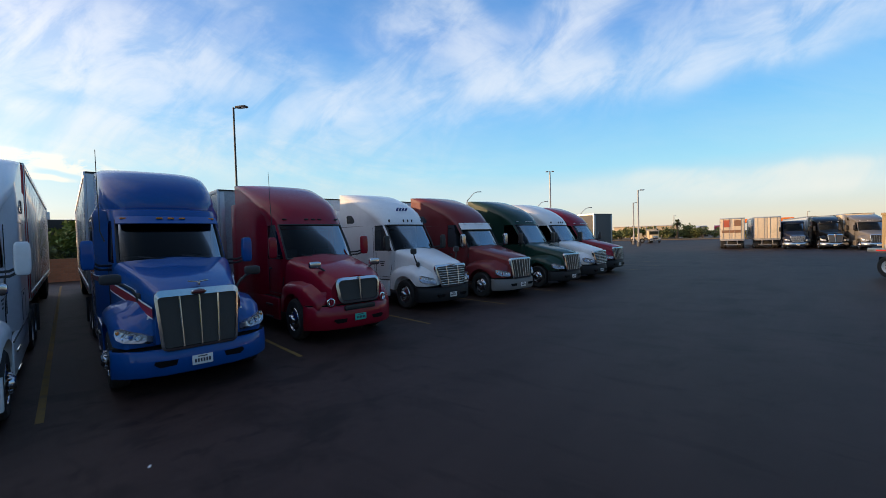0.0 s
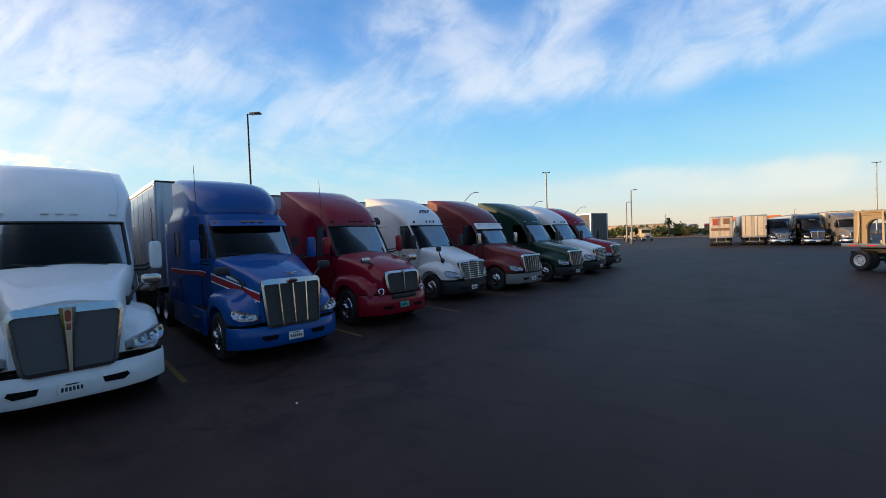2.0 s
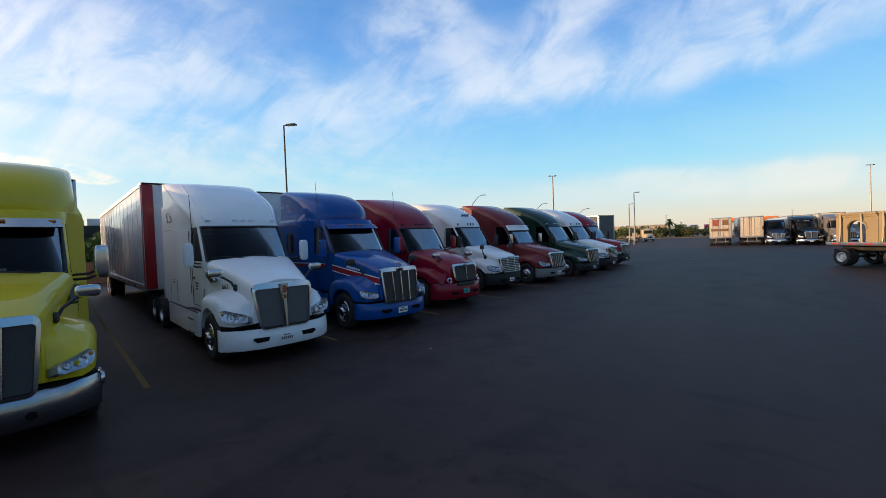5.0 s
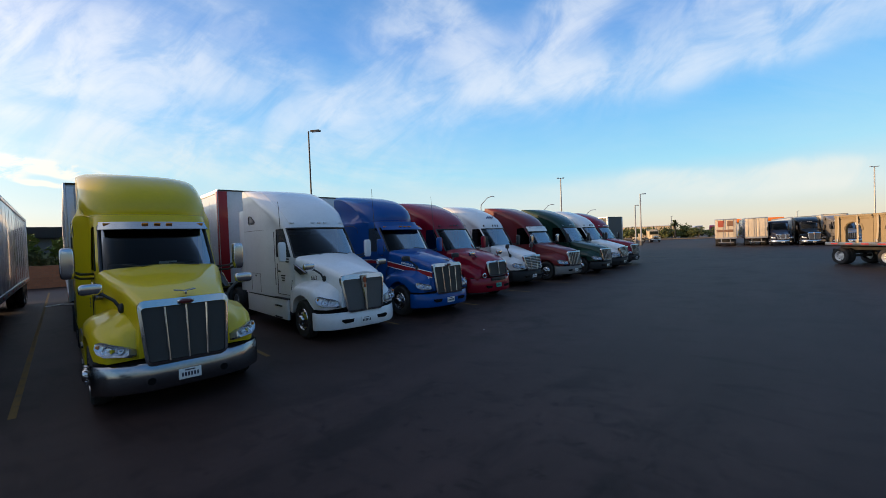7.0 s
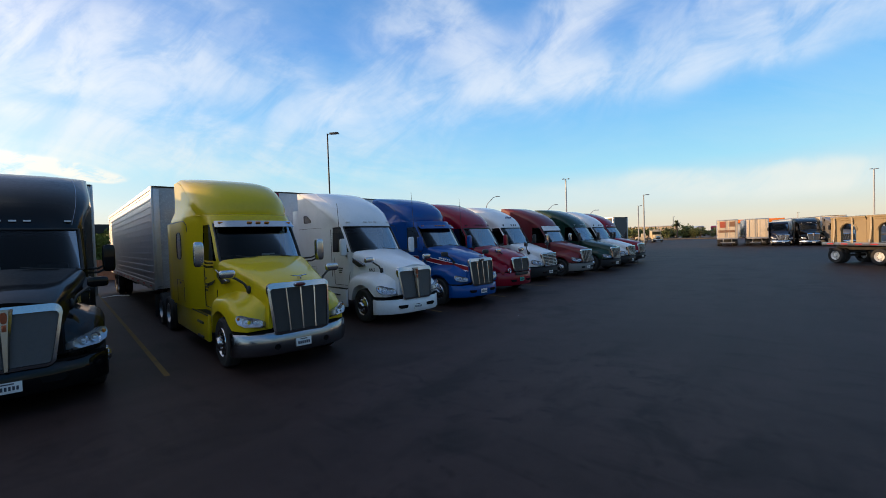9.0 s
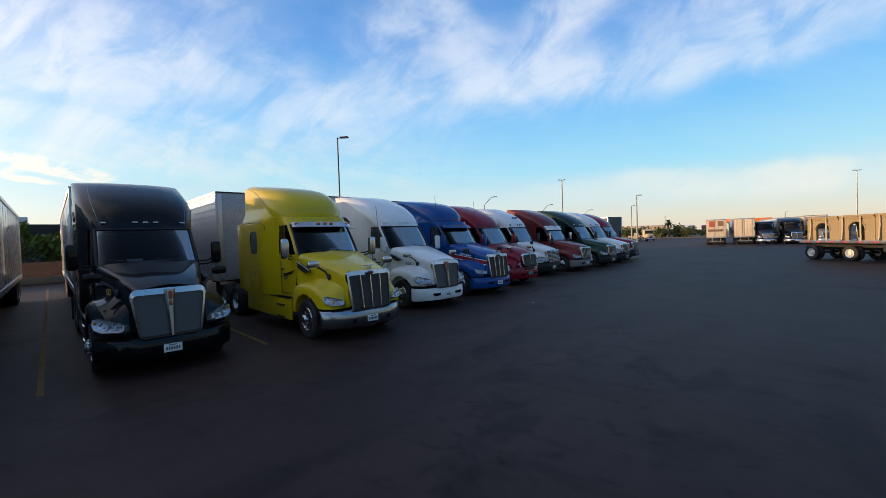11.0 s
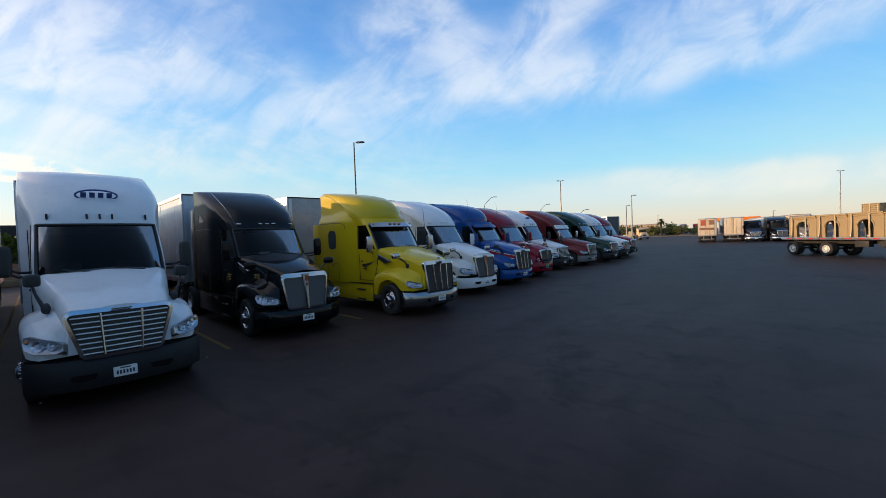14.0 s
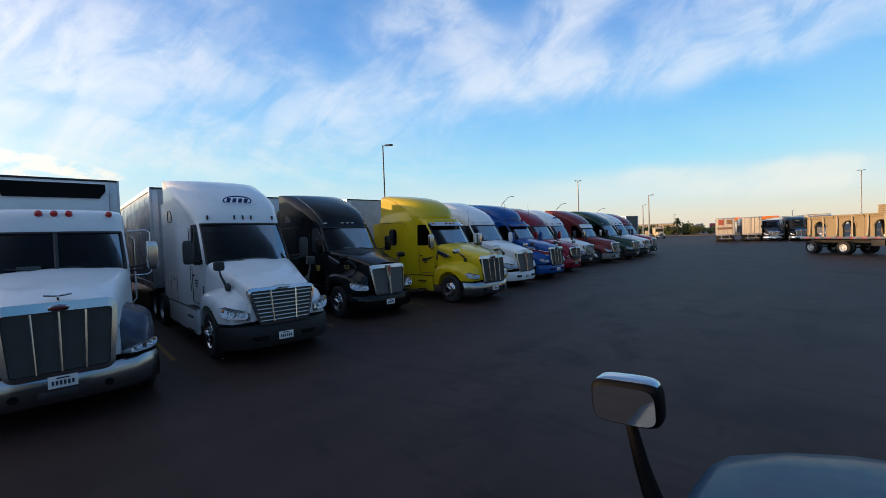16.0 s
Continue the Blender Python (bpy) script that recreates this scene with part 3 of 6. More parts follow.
def wheel(parent, place, dual=False, hub="chrome"):
    """A 22.5 inch wheel, outer face towards +y."""
    key = (dual, hub)
    if key in WHEEL:
        return repeat(WHEEL[key], parent, place)
    w = 0.29
    prof = [(-w / 2, 0.30), (-w / 2, 0.45), (-w / 2 + 0.03, 0.495), (-0.06, 0.51), (-0.058, 0.498), (-0.045, 0.498), (-0.043, 0.511), (0.043, 0.511), (0.045, 0.498), (0.058, 0.498), (0.06, 0.51), (w / 2 - 0.03, 0.495), (w / 2, 0.45), (w / 2 - 0.005, 0.33), (w / 2 - 0.02, 0.29)]
    ty = part("tyre", lathe(prof, 36), M["rubber"], None)
    bm = bmesh.new()
    ty2 = new("wheel")
    ty2.empty_display_size = 0.1
    ty.parent = ty2
    if dual:
        rim = [(w / 2 - 0.02, 0.295), (w / 2 - 0.01, 0.285), (w / 2 - 0.10, 0.26), (0.0, 0.24), (0.0, 0.12), (0.08, 0.11), (0.10, 0.09), (0.10, 0.0)]
    else:
        rim = [(w / 2 - 0.02, 0.295), (w / 2 - 0.005, 0.285), (w / 2 - 0.045, 0.27), (w / 2 - 0.05, 0.24), (w / 2 + 0.01, 0.17), (w / 2 + 0.02, 0.12), (w / 2 + 0.07, 0.105), (w / 2 + 0.09, 0.08), (w / 2 + 0.09, 0.0)]
    part("rim", lathe(rim, 32), M[hub], ty2)
    bm = bmesh.new()
    for k in range(10):
        a = k * math.pi / 5
        y = 0.015 if dual else w / 2 + 0.015
        bmesh.ops.create_cone(bm, cap_ends=True, segments=6, radius1=0.018, radius2=0.012, depth=0.05,
                              matrix=pose(0.145 * math.cos(a), y + 0.015, 0.145 * math.sin(a), -90))
    part("lug_nut_ring", bm, M[hub], ty2)["kind"] = "stuff"
    bm = bmesh.new()
    for k in range(10):
        a = (k + 0.5) * math.pi / 5
        bmesh.ops.create_cone(bm, cap_ends=True, segments=10, radius1=0.026, radius2=0.026, depth=0.012,
                              matrix=pose(0.215 * math.cos(a), 0.005 if dual else w / 2 - 0.017, 0.215 * math.sin(a), -90 + (0 if dual else 0)))
    part("hand_hole_ring", bm, M["frame"], ty2)["kind"] = "stuff"
    ty2.parent = parent
    ty2.matrix_local = place
    WHEEL[key] = ty2
    return ty2


BASE = dict(
    # rows of the cab shell: height, front, half width, depth of the rounded front
    rows=[(0.95, -1.98, 1.02, 0.45), (1.55, -1.92, 1.05, 0.50), (1.95, -1.82, 1.05, 0.44), (2.25, -2.00, 1.045, 0.44), (2.58, -2.22, 1.03, 0.43), (2.86, -2.42, 1.02, 0.43),
          (2.94, -2.44, 1.03, 0.46), (3.10, -2.50, 1.07, 0.66), (3.36, -2.74, 1.12, 0.75), (3.60, -3.08, 1.15, 0.85), (3.80, -3.48, 1.16, 0.92), (3.99, -3.95, 1.14, 0.92), (4.13, -4.38, 1.10, 0.78), (4.20, -4.75, 1.04, 0.55), (4.225, -5.1, 0.99, 0.35)],
    sleeper=1.20, back=-5.55, win=(2, 5), power=2.6,
    hood=[(-0.10, 0.60, 1.66), (-0.35, 0.66, 1.74), (-0.9, 0.76, 1.84), (-1.5, 0.90, 1.94), (-1.98, 1.0, 2.0)], crown=0.06, hood_round=0.16,
    fender=[(-0.22, 0.99, 0.80, 1.08), (-0.40, 1.08, 0.70, 1.20), (-0.75, 1.17, 0.70, 1.36), (-1.2, 1.21, 0.70, 1.43), (-1.65, 1.22, 0.8, 1.42), (-1.95, 1.17, 0.9, 1.36), (-2.15, 1.12, 1.0, 1.25)],
    axle=-1.22, grille="pete", visor=False, bumper="chrome", body="blue", bumper_h=(0.33, 0.78),
    grille_size=(0.60, 0.55, 0.62, 1.62), lamps=(0.98, 1.0), hood_mirror=None, door_mirror="plastic", markers="amber", marker_row=None,
    fairing=True, skirt=True, stacks=False, plate="plate", fender_mat=None, split=False, hub="chrome", tandem=True, antenna=False, side_window=True, skirt_mat=None, aero_bumper=True, slot_y=0.5, taper=0.0, lift=0.11, slim=0.03,
)


def tractor(name, m, label, **over):
    s = dict(BASE)
    s.update(over)
    T = thing(name, m, label, "truck")
    body = M[s["body"]]

    def lift(z):
        return z + s["lift"] * min(1.0, max(0.0, (z - 1.5) / 0.8))

    s["rows"] = [(lift(z), xf, w, df) for z, xf, w, df in s["rows"]]
    s["hood"] = [(x, hw, z + s["lift"] * 0.6 * min(1.0, -x / 1.9)) for x, hw, z in s["hood"]]
    rows, back, n = s["rows"], s["back"], s["power"]

    def width(x, w, z=0.0):
        k = min(1, max(0, (-3.25 - x) / 0.35))
        k = k * k * (3 - 2 * k)
        wide = s["sleeper"] - s["taper"] * min(1.0, max(0.0, (z - 3.15) / 0.3))
        return w + max(0.0, wide - w) * k * (1.0 if w > 0.9 else 0.4)

    xs = [back, -4.75, -4.25, -3.55, -3.30, -3.22, -2.95]
    if s.get("long"):
        xs = [x - s["long"] for x in xs[1:]]
        xs = [back] + xs
    angles = [90, 78, 66, 52, 39, 26, 13, 0]

    def ring(row, inset=0.0):
        z, xf, w, df = row
        w, xf = w - inset, xf - inset
        half = []
        for x in xs:
            xx = min(x + (inset if x == back else 0), xf - df - 0.02 * (xs.index(x) == len(xs) - 1) - (0.05 if x > -3 else 0))
            xx = min(xx, xf - df - 0.012 * (len(xs) - xs.index(x)))
            half.append((xx, width(xx, w, z)))
        for a in angles:
            c, sn = math.cos(radians(a)), math.sin(radians(a))
            wide = width(xf - df, w, z)
            half.append((xf - df + df * c ** (2 / n), (w + (wide - w) * sn ** 8 - s["slim"] * (1 - sn ** 8)) * sn ** (2 / n) if a < 90 else wide))
        left = [(x, y, z) for x, y in half]
        right = [(x, -y, z) for x, y in half[:-1]][::-1]
        return left + right

    grid = [ring(r) for r in rows]
    cols = len(grid[0])
    a0, a1 = s["win"]
    ctr = len(xs) + len(angles) - 1
    ws = set()      # windscreen columns
    for c in range(cols - 1):
        k = c if c < ctr else 2 * ctr - 1 - c
        if k >= len(xs) + 2:
            ws.add(c)
    door_cols = {5, 6, 7}      # door window, from the B pillar to the A pillar
    def side_col(c):
        return c if c < ctr else 2 * ctr - 1 - c

    def shell(grid_pts, bm):
        vs = [[bm.verts.new(p) for p in r] for r in grid_pts]
        for i in range(len(vs) - 1):
            for c in range(cols - 1):
                if a0 <= i < a1 and (c in ws or side_col(c) in door_cols):
                    continue
                if s["side_window"] and i == a1 - 1 - 1 and side_col(c) == 1:
                    continue
                bm.faces.new((vs[i][c], vs[i][c + 1], vs[i + 1][c + 1], vs[i + 1][c]))
            bm.faces.new((vs[i][cols - 1], vs[i][0], vs[i + 1][0], vs[i + 1][cols - 1]))
        bm.faces.new(vs[-1])
        bmesh.ops.recalc_face_normals(bm, faces=bm.faces)
        return bm

    cab = part("cab", shell(grid, bmesh.new()), body, T, angle=42)
    part("cab_floor", boxed((-3.3, 0, 1.3), (2.2, 1.9, 0.04)), M["interior"], T)
    part("headliner", boxed((-3.5, 0, min(2.98, rows[-1][0] - 0.06)), (1.7, 1.80, 0.04), 0.01), M["interior"], T)

    def pane(cells, name, parent, inset=0.012):
        bm = bmesh.new()
        cache = {}
        pts = [ring(r, inset) for r in rows]
        for i, c in cells:
            q = []
            for (a, b) in ((i, c), (i, c + 1), (i + 1, c + 1), (i + 1, c)):
                if (a, b) not in cache:
                    cache[(a, b)] = bm.verts.new(pts[a][b])
                q.append(cache[(a, b)])
            bm.faces.new(q)
        o = part(name, bm, M["glass" if name == "windscreen" else "side_glass"], parent, "dark tinted glass", angle=60)
        o.visible_shadow = False
        return o

    pane([(i, c) for i in range(a0, a1) for c in sorted(ws)], "windscreen", cab)
    for sgn in (0, 1):
        pane([(i, c) for i in range(a0, a1) for c in range(cols - 1) if side_col(c) in door_cols and (c >= ctr) == bool(sgn)], "door_window", cab)
        if s["side_window"]:
            pane([(a1 - 2, c) for c in range(cols - 1) if side_col(c) == 1 and (c >= ctr) == bool(sgn)], "sleeper_window", cab)
            part("curtain", boxed((-4.5, (1 - 2 * sgn) * (s["sleeper"] - 0.08), (rows[a1 - 2][0] + rows[a1 - 1][0]) / 2), (0.62, 0.02, 0.46), 0.005), M["curtain"], cab)
    # rubber surround and wipers
    top, bot = grid[a1], grid[a0]
    wc = sorted(ws)
    for rowpts, nm in ((bot, "windscreen_seal"), (top, "windscreen_seal")):
        part(nm, tubed([Vector(rowpts[c]) + Vector((0.004, 0, 0)) for c in wc + [wc[-1] + 1]], 0.022, 6), M["plastic"], cab)
    for c in (wc[0], wc[-1] + 1):
        part("pillar_seal", tubed([Vector(grid[i][c]) for i in range(a0, a1 + 1)], 0.026, 6), M["plastic"] if not s.get("pillar") else body, cab)
    if s["split"]:
        part("centre_pillar", tubed([Vector(grid[i][ctr]) + Vector((0.01, 0, 0)) for i in range(a0, a1 + 1)], 0.03, 6), M["plastic"], cab)
    for y0, y1 in ((-0.1, -0.62), (0.62, 0.1)):
        za, zb = rows[a0][0], rows[a0][0] + 0.12
        def on(y, z):
            for i in range(a0, a1):
                if rows[i][0] <= z <= rows[i + 1][0]:
                    k = (z - rows[i][0]) / (rows[i + 1][0] - rows[i][0])
                    z_, xf, w, df = [a + (b - a) * k for a, b in zip(rows[i], rows[i + 1])]
                    return Vector((xf - df + df * max(0, 1 - (abs(y) / w) ** n) ** (1 / n) + 0.03, y, z))
        part("wiper", tubed([on(y0, za + 0.03), on((y0 + y1) / 2, za + 0.06), on(y1, za + 0.10)], 0.012, 5), M["plastic"], cab)
    # bright metal tubes put the highlights along the two roof creases into the shape
    if s["grille"] == "ken":
        for c in (ctr - 4, ctr + 4):
            part("roof_seam", tubed([Vector(grid[i][c]) for i in range(a1 + 1, len(grid) - 2)], 0.007, 5), M["bar"] if s["body"] != "black" else M["chrome_dark"], cab)
    if s.get("high_window"):
        outline_ = {"ken": [(-5.02, 3.20), (-4.50, 3.20), (-4.46, 3.26), (-4.78, 3.44), (-4.98, 3.46), (-5.04, 3.42)],
                    "casc": [(-4.98, 3.12), (-4.52, 3.12), (-4.42, 3.18), (-4.44, 3.26), (-4.62, 3.42), (-4.92, 3.44), (-5.0, 3.38)],
                    "pete": [(-4.55 + 0.26 * math.copysign(abs(math.cos(a)) ** 0.5, math.cos(a)), 2.50 + 0.34 * math.copysign(abs(math.sin(a)) ** 0.5, math.sin(a))) for a in [k * math.pi / 10 for k in range(20)]]}[s["high_window"]]
        for sg in (-1, 1):
            yy = sg * s["sleeper"]
            bm = bmesh.new()
            prism(bm, outline_, yy - sg * 0.03, yy + sg * 0.006, "y")
            part("sleeper_window", bm, M["tint"], cab, "small dark sleeper window")
            part("window_seal", tubed([(x, yy + sg * 0.004, z) for x, z in outline_ + outline_[:1]], 0.014, 5), M["plastic"], cab)
            zs = 3.12 if s["high_window"] == "pete" else 2.98
            seam = [(-5.5, yy, zs), (-4.4, yy, zs), (-3.9, yy * 0.999, zs - 0.02), (-3.66, yy * 0.995, zs - 0.12), (-3.62, yy * 0.99, zs - 0.3)] if s["high_window"] == "pete" else [(-5.5, yy, zs), (-4.4, yy, zs), (-3.62, yy * 0.985, zs - 0.02)]
            part("flank_seam", tubed(seam, 0.009, 5), M["plastic"] if s["body"] in ("black", "yellow", "blue") else M["grey_paint"], cab)
            part("locker_seam", tubed([(-4.95, yy, 1.05), (-4.95, yy, 1.62), (-4.15, yy, 1.62), (-4.15, yy, 1.05)], 0.007, 5), M["plastic"] if s["body"] in ("black", "yellow", "blue") else M["grey_paint"], cab)
            part("locker_latch", boxed((-4.55, yy + sg * 0.004, 1.55), (0.10, 0.012, 0.05), 0.004), M["plastic"], cab)
    # door: seam, handle, step
    for sg in (-1, 1):
        w0 = rows[2][2]
        yb = sg * (w0 + 0.004)
        bm = bmesh.new()
        tube(bm, [(-3.12, sg * (rows[1][2] + 0.002), 1.05), (-3.12, yb, 1.95)], 0.009, 5)
        tube(bm, [(-3.12, sg * (rows[1][2] + 0.002), 1.05), (-2.25, sg * (rows[1][2] - 0.01), 1.05), (-2.12, sg * (rows[1][2] - 0.01), 1.5)], 0.009, 5)
        part("door_seam", bm, M["plastic"], cab)
        part("door_handle", boxed((-2.98, yb + sg * 0.012, 1.72), (0.16, 0.03, 0.045), 0.01), M["plastic"] if s["body"] not in ("yellow",) else M["chrome"], cab)
        # mirrors
        dm = M[s["door_mirror"]]
        mx, my, mz = s.get("mirror_at", (-1.95, 1.36, 2.30))
        hd = part("door_mirror", ellipsoid_mesh((0, 0, 0), (0.08, 0.100, 0.27), 20, 5.0), dm, T, place=pose(mx, sg * my, mz, 0, 0, sg * 8))
        part("mirror_glass", boxed((-0.078, 0, 0.0), (0.008, 0.155, 0.46), 0.002), M["mirror"], hd)
        for zz in (mz - 0.2, mz - 0.28):
            part("mirror_arm", tubed([(mx - 0.02, sg * (my - 0.08), zz + 0.05), (mx - 0.12, sg * 1.2, zz), (mx - 0.45, sg * 1.0, zz - 0.02)], 0.022, 6), M["plastic"], T)
        hm = s["hood_mirror"]
        if hm:
            hx, hy, hz = s.get("hood_mirror_at", (-0.85, 1.12, 1.90))
            if s["grille"] in ("casc", "mesh"):
                head = part("hood_mirror", ellipsoid_mesh((hx, sg * (hy - 0.10), hz + 0.10), (0.06, 0.105, 0.10), 18, 4.5), M[hm], T)
                part("mirror_glass", rounded_plate(0.085, 0.08, -0.064, -0.058), M["mirror"], head, place=pose(hx, sg * (hy - 0.10), hz + 0.10))
                part("mirror_stalk", tubed([(hx, sg * (hy - 0.10), hz + 0.03), (hx + 0.01, sg * (hy - 0.13), hz - 0.12), (hx + 0.04, sg * (hy - 0.2), hz - 0.3), (hx + 0.05, sg * (hy - 0.24), hz - 0.40)], [0.018, 0.022, 0.03, 0.04], 8), M["plastic"], T)
                part("mirror_foot", ellipsoid_mesh((hx + 0.05, sg * (hy - 0.24), hz - 0.36), (0.07, 0.06, 0.09)), M["plastic"], T)
            else:
                head = part("hood_mirror", ellipsoid_mesh((hx, sg * hy, hz), (0.065, 0.15, 0.088), 20, 4.0), M[hm], T)
                part("mirror_glass", rounded_plate(0.13, 0.07, -0.068, -0.063), M["mirror"], head, place=pose(hx, sg * hy, hz))
                part("mirror_stalk", tubed([(hx - 0.02, sg * (hy - 0.02), hz - 0.05), (hx + 0.03, sg * (hy - 0.14), hz - 0.09), (hx + 0.09, sg * (hy - 0.28), hz - 0.20), (hx + 0.1, sg * (hy - 0.36), hz - 0.36)], 0.024, 8), M["plastic"], T)
                part("mirror_foot", ellipsoid_mesh((hx + 0.1, sg * (hy - 0.36), hz - 0.33), (0.06, 0.045, 0.08)), M["plastic"], T)
    if s.get("card"):
        part("dash_card", boxed((rows[a0][1] - 0.12, s["card"], rows[a0][0] + 0.06), (0.01, 0.3, 0.13), 0, None), M["plate"], T, "white card on the dashboard")
    # interior
    part("dashboard", boxed((-2.25, 0, 1.72), (0.5, 1.85, 0.36), 0.08), M["interior"], T)
    part("steering_wheel", tubed([(-2.55 - 0.1 * math.cos(a), 0.52 + 0.22 * math.sin(a), 1.9 + 0.2 * math.cos(a)) for a in [k * math.pi / 8 for k in range(17)]], 0.018, 6), M["plastic"], T)
    for sg in (-1, 1):
        part("cab_seat", boxed((-3.05, sg * 0.52, 1.75), (0.16, 0.5, 0.95), 0.07, None), M["seat"], T)
    part("seat_bulkhead", boxed((-3.45, 0, 1.95), (0.04, 1.9, 1.7), 0.01), M["interior"], T)
    # hood
    prof = []
    zr = s["hood_round"]
    for x, hw, zt in s["hood"]:
        half = [(hw + 0.03, 0.85), (hw + 0.01, zt - zr - 0.1)]
        for a in (0, 25, 50, 75):
            half.append((hw - zr + zr * math.cos(radians(a)), zt - zr + zr * math.sin(radians(a))))
        half += [((hw - zr) * 0.72, zt + s["crown"] * 0.35), ((hw - zr) * 0.36, zt + s["crown"] * 0.8), (0, zt + s["crown"])]
        bow = s.get("bow", 0.0) * max(0.0, 1 + (x + 0.1) / 1.2)
        prof.append([(x - bow * y * y, y, z) for y, z in half] + [(x - bow * y * y, -y, z) for y, z in half[:-1]][::-1])
    part("hood", capped(prof), body, T, angle=50)
    # fenders with a real wheel arch
    fm = M[s["fender_mat"]] if s["fender_mat"] else body
    R, ax = 0.63, s["axle"]
    fen = s["fender"]
    for sg in (-1, 1):
        rings = []
        stations = sorted({f[0] for f in fen} | {ax + R * math.cos(radians(a)) for a in range(0, 181, 20)}, reverse=True)
        stations = [x for x in stations if fen[-1][0] <= x <= fen[0][0]]
        for x in stations:
            for f0, f1 in zip(fen, fen[1:]):
                if f1[0] <= x <= f0[0]:
                    k = (x - f0[0]) / (f1[0] - f0[0])
                    k2 = k * k * (3 - 2 * k) * 0.3 + k * 0.7
                    yo, zb, zt = [p + (q - p) * k2 for p, q in zip(f0[1:], f1[1:])]
                    break
            d = R * R - (x - ax) ** 2
            low = 0.82 if x > ax else 0.62
            zl = max(0.52 + math.sqrt(d), low) if d > 0 else low
            zl = min(zl, zt - 0.05)
            r = 0.22
            rings.append([(x, sg * y, z) for y, z in [(0.55, zl), (0.55, zt + 0.24), (0.78, zt + 0.13), (yo - r, zt + 0.005), (yo - r * 0.62, zt - r * 0.08), (yo - r * 0.3, zt - r * 0.3), (yo - r * 0.08, zt - r * 0.62), (yo, max(zt - r, zl + 0.02)), (yo, zl), (yo - 0.04, zl - 0.0)]])
        part("fender", loft(bmesh.new(), rings, True, True), fm, T, angle=72)
        # headlamp on the fender's front
        hy, hz = s["lamps"]
        headlight(T, sg, pose(s.get("lamp_x", -0.235), sg * hy * 0.92, hz, 0, s.get("lamp_tilt", -16), sg * s.get("lamp_yaw", 36)) @ Matrix.Diagonal((*s.get("lamp_size", (1, 1, 1)), 1)), s.get("lamp_shape", "wedge"))
        part("wheel_well", boxed((ax, sg * 0.66, 0.82), (1.22, 0.36, 0.95), 0.1), M["frame"], T)
        wheel(T, pose(ax, sg * 1.04, 0.51, 0, 0, 0 if sg > 0 else 180), hub=s["hub"])
        if s["tandem"]:
            for x in (-6.75, -8.05):
                wheel(T, pose(x, sg * 1.06, 0.51, 0, 0, 0 if sg > 0 else 180), True, "steel")
                wheel(T, pose(x, sg * 0.74, 0.51, 0, 0, 0 if sg > 0 else 180), True, "steel")
    # bumper: curved in plan
    z0, z1 = s["bumper_h"]
    pr = []
    for y in (-1.19, -1.15, -1.05, -0.85, -0.5, 0, 0.5, 0.85, 1.05, 1.15, 1.19):
        xf = -0.42 * (abs(y) / 1.19) ** 4 - 0.06 * (abs(y) / 1.19) ** 2
        back_x = min(xf - 0.14, -0.34 - 0.28 * (abs(y) > 1.0))
        pr.append([(xf - 0.04, y, z0), (xf, y, z0 + 0.06), (xf + 0.005, y, (z0 + z1) / 2), (xf - 0.01, y, z1 - 0.05), (xf - 0.06, y, z1), (back_x, y, z1), (back_x, y, z0)])
    bumper = part("bumper", loft(bmesh.new(), pr, True, True), M[s["bumper"]], T, angle=50)
    for y in (-s["slot_y"], s["slot_y"]):
        xs_ = -0.42 * (abs(y) / 1.19) ** 4 - 0.06 * (abs(y) / 1.19) ** 2
        if s["aero_bumper"]:
            bm = bmesh.new()
            o = [(-0.16, 0.045), (0.15, 0.05), (0.17, 0.01), (0.10, -0.05), (-0.13, -0.045)]
            prism(bm, [(y + math.copysign(1, y) * a, z0 + 0.2 + b) for a, b in o], xs_ - 0.06, xs_ + 0.012)
        else:
            bm = lathe([(-0.05, 0), (-0.05, 0.055), (0.012, 0.055), (0.012, 0)], 18, pose(xs_, y, z0 + 0.16, 0, 0, -90))
        part("tow_slot", bm, M["soft_black"], bumper)
    # shut line between bumper and fenders
    gp = []
    for y in (-1.16, -1.05, -0.85, -0.5, 0, 0.5, 0.85, 1.05, 1.16):
        xf = -0.42 * (abs(y) / 1.19) ** 4 - 0.06 * (abs(y) / 1.19) ** 2 - 0.045
        gp.append([(xf, y, z1 - 0.02), (xf, y, z1 + 0.018), (xf - 0.12, y, z1 + 0.018), (xf - 0.12, y, z1 - 0.02)])
    part("shut_line", loft(bmesh.new(), gp, True, True), M["soft_black"], bumper)
    if s.get("intake"):
        part("bumper_intake", boxed((-0.02, -0.05, z0 + 0.14), (0.07, 0.42, 0.09), 0.02), M["frame"], bumper)
    pl = s["plate"]
    if pl:
        py_, pz = s.get("plate_y", 0.0), s.get("plate_up", 0.0)
        plate = part("number_plate", boxed((0.02, py_, (z0 + z1) / 2 - 0.04 + pz), (0.012, 0.31, 0.16), 0.003), M[pl], bumper, "small rectangular number plate")
        bm = bmesh.new()
        for k in range(6):
            box(bm, (0.028, py_ - 0.105 + k * 0.042, (z0 + z1) / 2 - 0.05 + pz), (0.004, 0.026, 0.06))
        box(bm, (0.028, py_, (z0 + z1) / 2 + 0.015 + pz), (0.004, 0.14, 0.018))
        part("plate_marking", bm, M["ink"], plate)["kind"] = "stuff"
    # under the bumper and between the fenders
    part("radiator_pack", boxed((-0.55, 0, 0.93), (0.4, 0.9, 1.0), 0.05), M["frame"], T)
    grilles(s, T)
